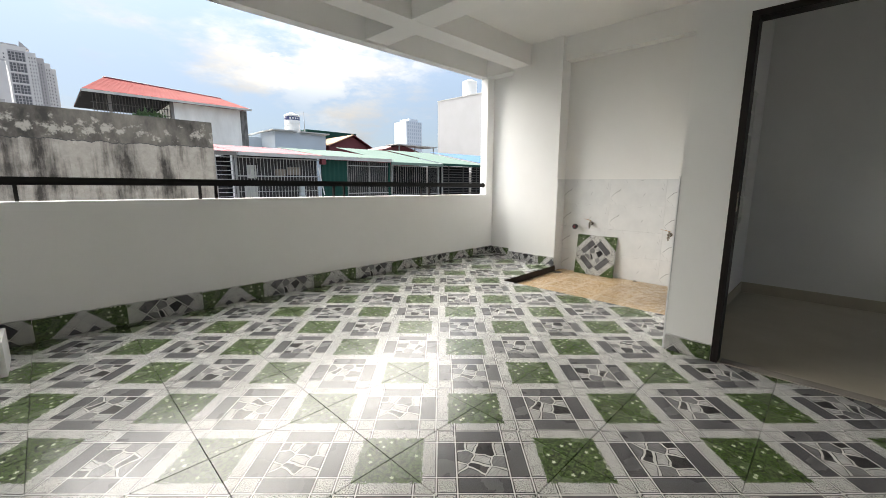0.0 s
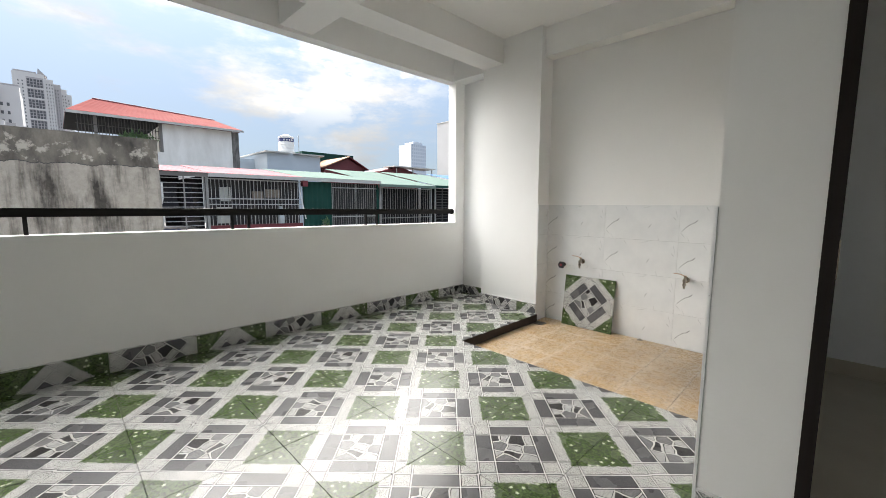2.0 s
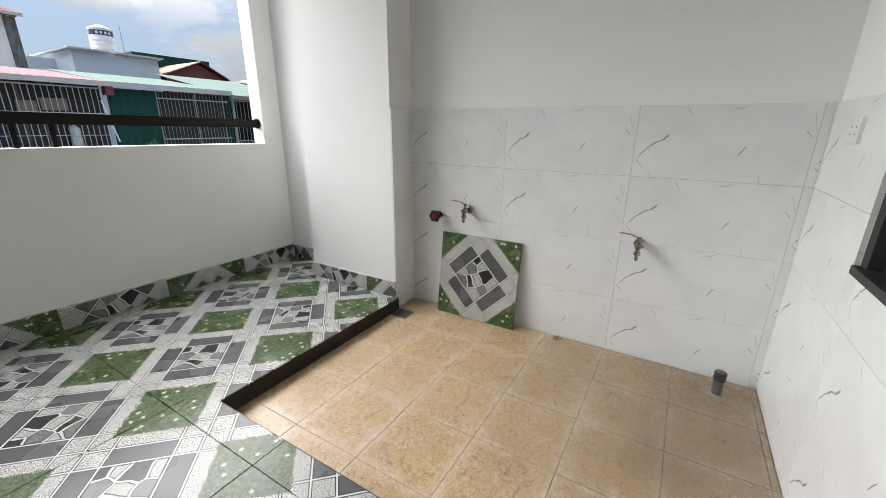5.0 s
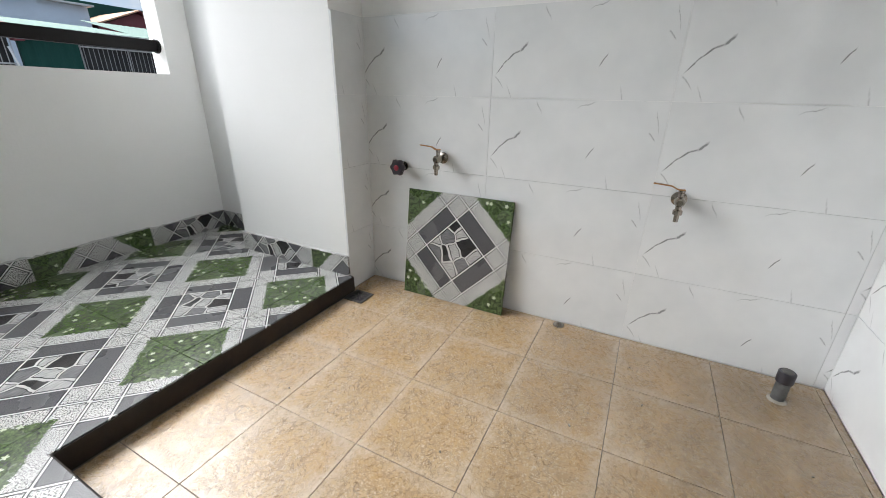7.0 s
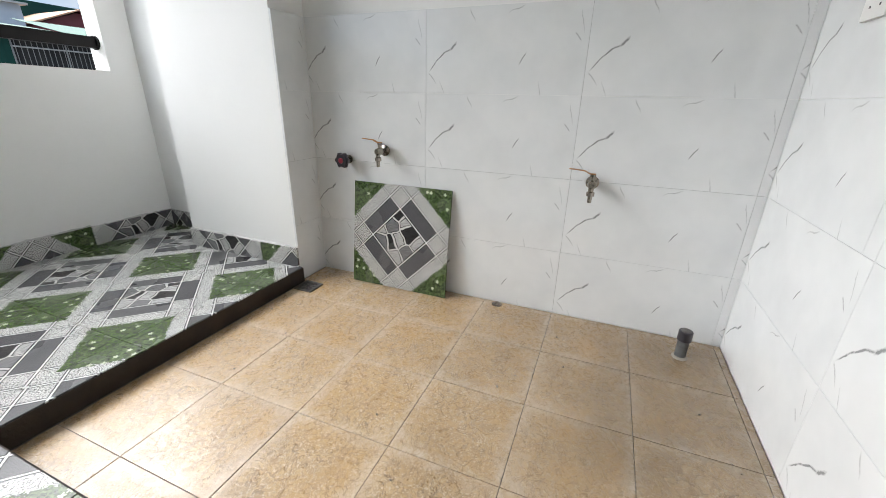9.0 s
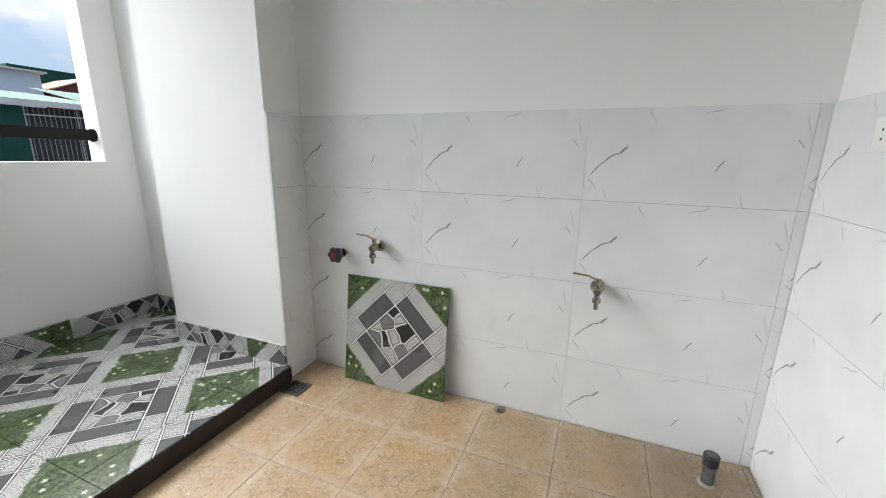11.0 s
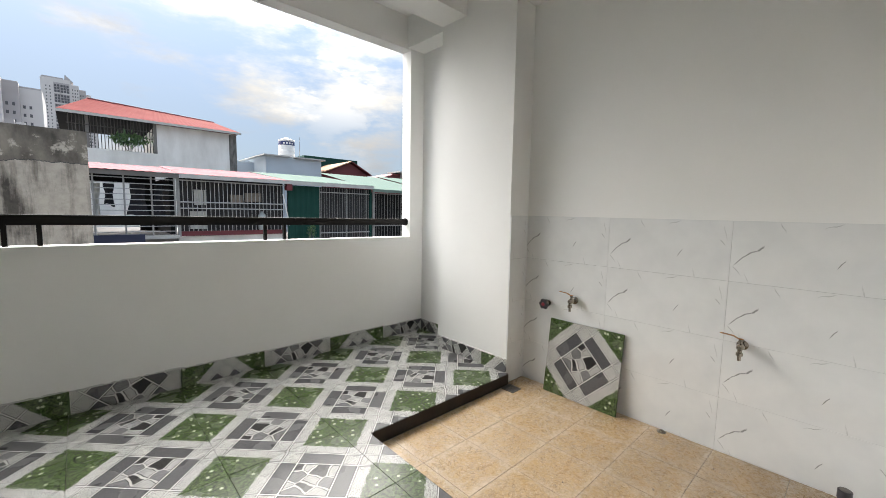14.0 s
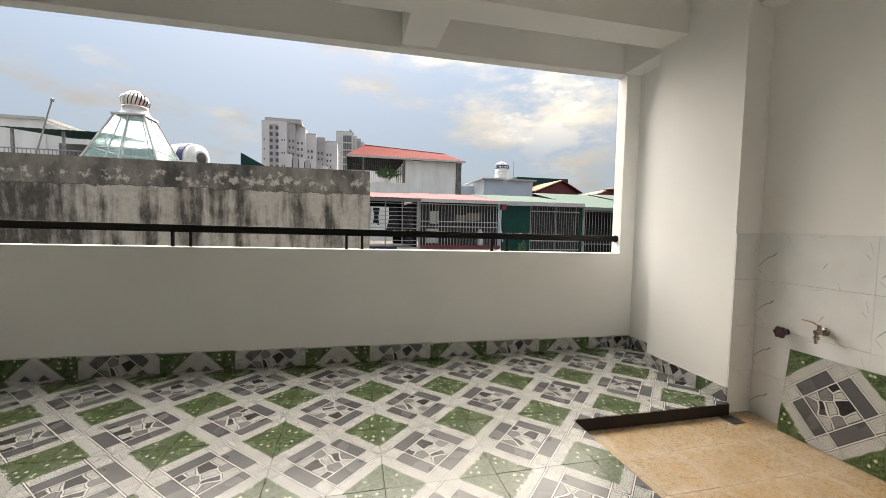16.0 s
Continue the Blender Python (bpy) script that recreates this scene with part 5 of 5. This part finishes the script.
make_left_block()
bm = bmesh.new()
tube(bm, (-6.62, 13.2, 1.4), (-5.78, 13.2, 4.46), 0.024, 0.02, seg=8)
tube(bm, (-5.78, 13.2, 4.46), (-5.74, 13.2, 4.53), 0.045, 0.045, seg=8)
solid("leaning_pole", bm, bar_steel, "leaning steel pole on the roof", "pole")
solid("pole_roof", boxes((-17, -4.5, 12.95, 15.4, GROUND, 1.55)), wall_dim, "flat grey roof behind the concrete wall", "roof", "structure")
solid("far_roofs", boxes((-4.4, 2.4, 17.0, 28.4, GROUND, 1.6), (-4.0, 1.6, 36, 60, GROUND, 2.5), (11, 60, 37, 70, GROUND, 3.0), (27, 60, 16, 28, GROUND, 2.0)), wall_dim, "low far roofs between the houses", "roofs", "structure")


# ---------- towers on the skyline ----------
def far(x, z, k=1.25):
    return 2.3 + (x - 2.3) * k, 1.18 + (z - 1.18) * k


def tower_windows(parent, x0, dx, cols, y, z0, dz, rows, w, h, material):
    bm = bmesh.new()
    box(bm, 0, w, -0.12, 0.02, 0, h)
    mesh = finish("window", bm, material)
    for i in range(cols):
        for j in range(rows):
            piece("window", mesh, parent, Matrix.Translation((x0 + dx * i, y, z0 + dz * j)))


def make_long_tower():
    y = 156.0
    t = thing("apartment_tower", (-20, y, GROUND), "pale concrete apartment tower with columns of dark windows", "apartment building")
    xa, zt = far(-23.0, 30.8)
    xb, _ = far(-16.2, 30)
    part("front_block", boxes((xa, xb, y, y + 14, GROUND, zt)), tower_pale, t)
    part("roof_band", boxes((xa + 0.8, xb + 5, y + 1.5, y + 13, zt, zt + 1.5)), tower_grey, t)
    part("grey_strip", boxes((xa + 2.6, xa + 5.6, y - 0.06, y, 0, zt - 1.2)), tower_grey, t)
    tower_windows(t, xa + 2.75, 2.0, 2, y - 0.06, 2.2, 2.35, 15, 1.0, 1.3, tower_glass)
    tower_windows(t, xa + 0.7, 0.9, 1, y, 3, 3.5, 9, 0.35, 0.6, tower_glass)
    tower_windows(t, xb - 1.7, 0.8, 2, y, 3, 4.7, 7, 0.35, 0.6, tower_glass)
    x, yy, k = xb, y + 2.0, 0
    for w, rise, m in ((2.7, 0.4, tower_grey), (3.4, -0.6, tower_pale), (3.6, -2.4, tower_pale), (3.2, -3.0, tower_grey), (4.6, -3.6, tower_pale)):
        part("stepped_block", boxes((x + 0.001, x + w, yy, yy + 20, GROUND, zt + rise)), m, t)
        part("parapet", boxes((x + 0.05, x + w - 0.05, yy + 0.2, yy + 19, zt + rise, zt + rise + 0.5)), tower_grey, t)
        tower_windows(t, x + 0.5, 1.3, 2, yy, 3.0, 2.35, 13 if rise > -2 else 12, 0.55, 0.9, tower_glass)
        x += w
        yy += 3.0
    x0, z0 = far(-15.5, 21.8)
    for i in range(9):
        part("lower_wing", boxes((x0 + i * 2.0, x0 + i * 2.0 + 1.7, y - 6 + 0.6 * i, y - 0.2, GROUND, z0 - 1.4 - 0.5 * i)), tower_pale if i % 2 == 0 else tower_grey, t)


def make_glass_tower():
    y, k, u = 600.0, 4.8, 0.354
    t = thing("office_tower", (5, y, GROUND), "pale tower with tall strips of dark glazing", "apartment building")
    xa, zt = far(-2.15, 29.0, k)
    part("front_block", boxes((xa, xa + 66 * u, y, y + 30, GROUND, zt)), tower_pale, t)
    part("parapet", boxes((xa + 1, xa + 50 * u, y + 1, y + 26, zt, zt + 1.6)), tower_grey, t)
    bm = bmesh.new()
    prism(bm, [(xa + 52 * u, y + 2, zt), (xa + 72 * u, y + 2, zt - 1), (xa + 54 * u, y + 2, zt + 6)], (0, 12, 0))
    part("crown", bm, tower_grey, t)
    for a, b, drop in ((66, 84, 3.6), (84, 100, 6.0), (100, 113, 9.0), (113, 124, 13.0)):
        part("stepped_block", boxes((xa + a * u + 0.01, xa + b * u, y + (a - 60) * 0.4, y + 60, GROUND, zt - drop)), tower_pale if a != 84 else tower_grey, t)
        tower_windows(t, xa + a * u + 0.8, 2.0, int((b - a) * u / 2.0), y + (a - 60) * 0.4, 20, 3.5, int((zt - drop - 22) / 3.5), 0.8, 1.5, tower_glass)
    for a, cols in ((29, 2), (43, 3)):
        part("grey_strip", boxes((xa + a * u - 0.5, xa + a * u + cols * 2.3 + 0.1, y - 0.1, y, 10, zt - 4)), tower_grey, t)
        for j in range(10):
            z = zt - 14.0 - j * 10.5
            if z > 15:
                tower_windows(t, xa + a * u, 2.3, cols, y - 0.1, z, 2.9, 3, 1.8, 2.4, tower_glass)
                part("floor_band", boxes((xa + a * u - 0.6, xa + a * u + cols * 2.3 + 0.2, y - 0.5, y - 0.101, z - 1.6, z - 0.2)), tower_pale, t)
    tower_windows(t, xa + 10 * u, 3.0, 2, y, 20, 3.5, int((zt - 26) / 3.5), 0.9, 1.5, tower_glass)


def make_hazy_tower():
    y = 400.0
    t = thing("haze_tinted_tower", (340, y, GROUND), "distant tower with pale blue haze in its colour", "apartment building")
    k = 400 / 125.7
    xa, zt = far(107.4, 25.4, k)
    xb, _ = far(115.6, 25, k)
    part("body", boxes((xa, xb, y, y + 25, GROUND, zt)), tower_haze_tint, t)
    part("crown", boxes((xa + 6, xb - 5, y + 2, y + 20, zt, zt + 3.5)), tower_haze_tint, t)
    tower_windows(t, xa + 2, (xb - xa - 4.5) / 6, 7, y, 20, 4.6, 13, 1.7, 2.8, window_haze_tint)


make_long_tower()
make_glass_tower()
make_hazy_tower()


# ---------- tiles, last ----------
GX, GY = 3.062, 0.465             # a crossing of the floor joints
AREAS = ((XW, XD, YS, YP), (XD, SX, YN, YP), (SX, PX, SY, YP), (PX, XM + 0.02, PY0, YP))


def lay_garden_tiles():
    g, t = 0.0013, 0.012
    whole = None
    rnd = random.Random(23)
    for i in range(-8, 5):
        for j in range(-8, 6):
            x0, y0 = GX + i * PITCH, GY + j * PITCH
            rects = []
            for a, b, c, d in AREAS:
                r = (max(a, x0 + g), min(b, x0 + PITCH - g), max(c, y0 + g), min(d, y0 + PITCH - g))
                if r[1] - r[0] > 0.01 and r[3] - r[2] > 0.01:
                    rects.append(r)
            if not rects:
                continue
            cx, cy = x0 + PITCH / 2, y0 + PITCH / 2
            turn = radians(90 * rnd.randrange(4))
            full = len(rects) == 1 and abs((rects[0][1] - rects[0][0]) * (rects[0][3] - rects[0][2]) - (PITCH - 2 * g) ** 2) < 1e-4
            if not full or whole is None:
                bm = bmesh.new()
                for a, b, c, d in rects:
                    box(bm, a - cx, b - cx, c - cy, d - cy, -t, 0, 0.001 if len(rects) == 1 else 0.0)
                if not full:
                    bm.transform(Matrix.Rotation(-turn, 4, "Z"))
                mesh = finish("floor_tile", bm, turf_tile)
                if full:
                    whole = mesh
            piece("floor_tile", whole if full else mesh, floor, Matrix.Translation((cx, cy, 0)) @ Matrix.Rotation(turn, 4, "Z"))


def lay_beige_tiles():
    px, py, g = 0.3195, 0.3258, 0.0011
    for j in range(-1, 6):
        y0 = 0.362 + (j - 1) * py
        for i in range(-1, 5):
            x0 = 3.868 + i * px
            a, b = max(SX + 0.012, x0 + g), min(XM - 0.0015, x0 + px - g)
            c, d = max(YN + 0.0015, y0 + g), min(SY - 0.012, y0 + py - g)
            if b - a < 0.010 or d - c < 0.010:
                continue
            cx, cy = x0 + px / 2, y0 + py / 2
            bm = bmesh.new()
            top = random.uniform(-0.0005, 0.0005)
            box(bm, a - cx, b - cx, c - cy, d - cy, -0.003, top, 0.0005)
            if b > PX and y0 + py > SY:
                box(bm, max(a, PX) - cx, b - cx, d - cy, PY0 - 0.013 - cy, -0.003, top)
            piece("beige_tile", finish("beige_tile", bm, beige_tile), floor_wash, Matrix.Translation((cx, cy, ZB)))


TW, TH = 0.659, 0.324
ROWS_Z = [-0.100, 0.224, 0.548, 0.872]


def lay_marble_tiles():
    g, t = 0.0005, 0.0112
    meshes = {}

    def tile(a, b, c, d, cx, cz, m, parent):
        key = tuple(round(v, 4) for v in (a - cx, b - cx, c - cz, d - cz))
        if key not in meshes:
            bm = bmesh.new()
            box(bm, a - cx + g, b - cx - g, c - cz + g, d - cz - g, -t, 0, 0.0003)
            meshes[key] = finish("wall_tile", bm, vein_tile)
        piece("wall_tile", meshes[key], parent, m)

    up = Matrix.Rotation(radians(90), 4, "X")
    for z in ROWS_Z:
        z0, z1, cz = max(z, ZB + 0.001), z + TH, z + TH / 2
        # end wall: runs along y, faces -x; along it s = -y
        for y0, y1, full0 in ((1.345, PY0 - 0.012, 1.345), (0.686, 1.345, 0.686), (0.041, 0.686, 0.027), (YN, 0.041, 0.041 - TW)):
            cy = full0 + TW / 2
            m = Matrix.Translation((XM, cy, cz)) @ Matrix.Rotation(radians(-90), 4, "Z") @ up
            tile(-(y1 - cy), -(y0 - cy), z0 - cz, z1 - cz, 0, 0, m, wall_east)
        # pillar's flank: faces -y
        cx = 5.16 - TW / 2
        m = Matrix.Translation((cx, PY0 - 0.0115, cz)) @ up
        tile(PX - cx, XM - cx, z0 - cz, z1 - cz, 0, 0, m, pillar)
        # window wall: faces +y
        x1 = XM
        while x1 > XD:
            x0 = max(x1 - TW, XD - 0.003)
            cx = x1 - TW / 2
            m = Matrix.Translation((cx, YN, cz)) @ Matrix.Rotation(radians(180), 4, "Z") @ up
            spans = [(x0, x1, z0, z1)]
            if x1 > WX0 and x0 < WX1 and z1 > WZ0:
                spans = [(x0, min(x1, WX0), z0, z1), (max(x0, WX1), x1, z0, z1), (max(x0, WX0), min(x1, WX1), z0, min(z1, WZ0))]
            for a, b, c, d in spans:
                if b - a > 0.01 and d - c > 0.01:
                    if x0 < SX and d > 0 and c < 0 and b <= SX:
                        c = 0.001
                    tile(-(b - cx), -(a - cx), c - cz, d - cz, 0, 0, m, wall_window)
            x1 -= TW


START, CLIMB = 0.49, 0.012        # cut of the first strip; rise of the skirting's top towards the west


def lay_skirting():
    """Strips cut from the same printed tile, standing on the floor."""
    h, t, g = 0.105, 0.010, 0.0012
    board = thing("baseboard", (2.4, YP, 0), "skirting cut from the printed garden tile", "skirting", "", "structure")
    up = Matrix.Rotation(radians(90), 4, "X")

    def run(start, along, length, turn, cut, first, climb=0.0):
        s = -first
        k = 0
        while s < length - 0.01:
            a, b = max(s, 0) + g, min(s + PITCH, length) - g
            c = s + PITCH / 2
            off = cut[k % len(cut)]
            if b - a > 0.01:
                bm = bmesh.new()
                box(bm, a - c, b - c, off, off + h + climb * (length - c), 0, t, 0.001)
                at = Vector(start) + Vector(along) * c
                piece("skirting_tile", finish("skirting_tile", bm, turf_tile), board, Matrix.Translation(at) @ Matrix.Rotation(turn, 4, "Z") @ up @ Matrix.Translation((0, -off, 0)))
            s += PITCH
            k += 1

    bm = bmesh.new()
    rnd = random.Random(5)
    for a, b, out in (((XW, YP), (XM, YP), (0, -1)), ((PX, PY1), (PX, PY0), (-1, 0)), ((XD, YN - 0.013), (XD, DY1), (-1, 0))):
        a, b, out = Vector((*a, h)), Vector((*b, h)), Vector((*out, 0))
        n = int((b - a).length / 0.02)
        rows = []
        for i in range(n + 1):
            at = a.lerp(b, i / n)
            if out.y:
                k = math.floor((at.x - XW + START) / PITCH)
                at.z += CLIMB * (XM + 0.02 - XW - (k * PITCH - START + PITCH / 2))
            d, z = rnd.uniform(0.007, 0.0105), rnd.uniform(0.003, 0.011)
            rows.append([bm.verts.new(at + v) for v in (Vector((0, 0, -0.002)), out * d + Vector((0, 0, 0.0005)), out * d * 0.7 + Vector((0, 0, z * 0.6)), out * 0.0008 + Vector((0, 0, z)))])
        for lo, hi in zip(rows, rows[1:]):
            for k in range(4):
                bm.faces.new((lo[k], hi[k], hi[(k + 1) % 4], lo[(k + 1) % 4]))
    part("mortar_line", bm, grout_light, board, "uneven line of pale mortar")
    run((XW, YP - 0.0005, 0), (1, 0, 0), XM + 0.02 - XW, 0, (0.16, -0.05), START, CLIMB)
    run((XM + 0.0195, YP - 0.011, 0), (0, -1, 0), YP - PY1 - 0.022, radians(-90), (0.1,), 0.2)
    run((PX - 0.0005, PY1 + 0.011, 0), (0, -1, 0), PY1 - PY0 + 0.022, radians(-90), (-0.05, 0.12), 0.0)
    run((XM, PY1 + 0.0005, 0), (-1, 0, 0), XM - PX, radians(180), (0.0,), 0.1)
    run((XD - 0.0005, YN - 0.013, 0), (0, -1, 0), YN - DY1 - 0.016, radians(-90), (0.16,), 0.27)
    run((XW + 0.0005, YS, 0), (0, 1, 0), YP - YS - 0.012, radians(90), (0.06, -0.17), 0.1)


lay_skirting()
lay_beige_tiles()
lay_marble_tiles()
lay_garden_tiles()
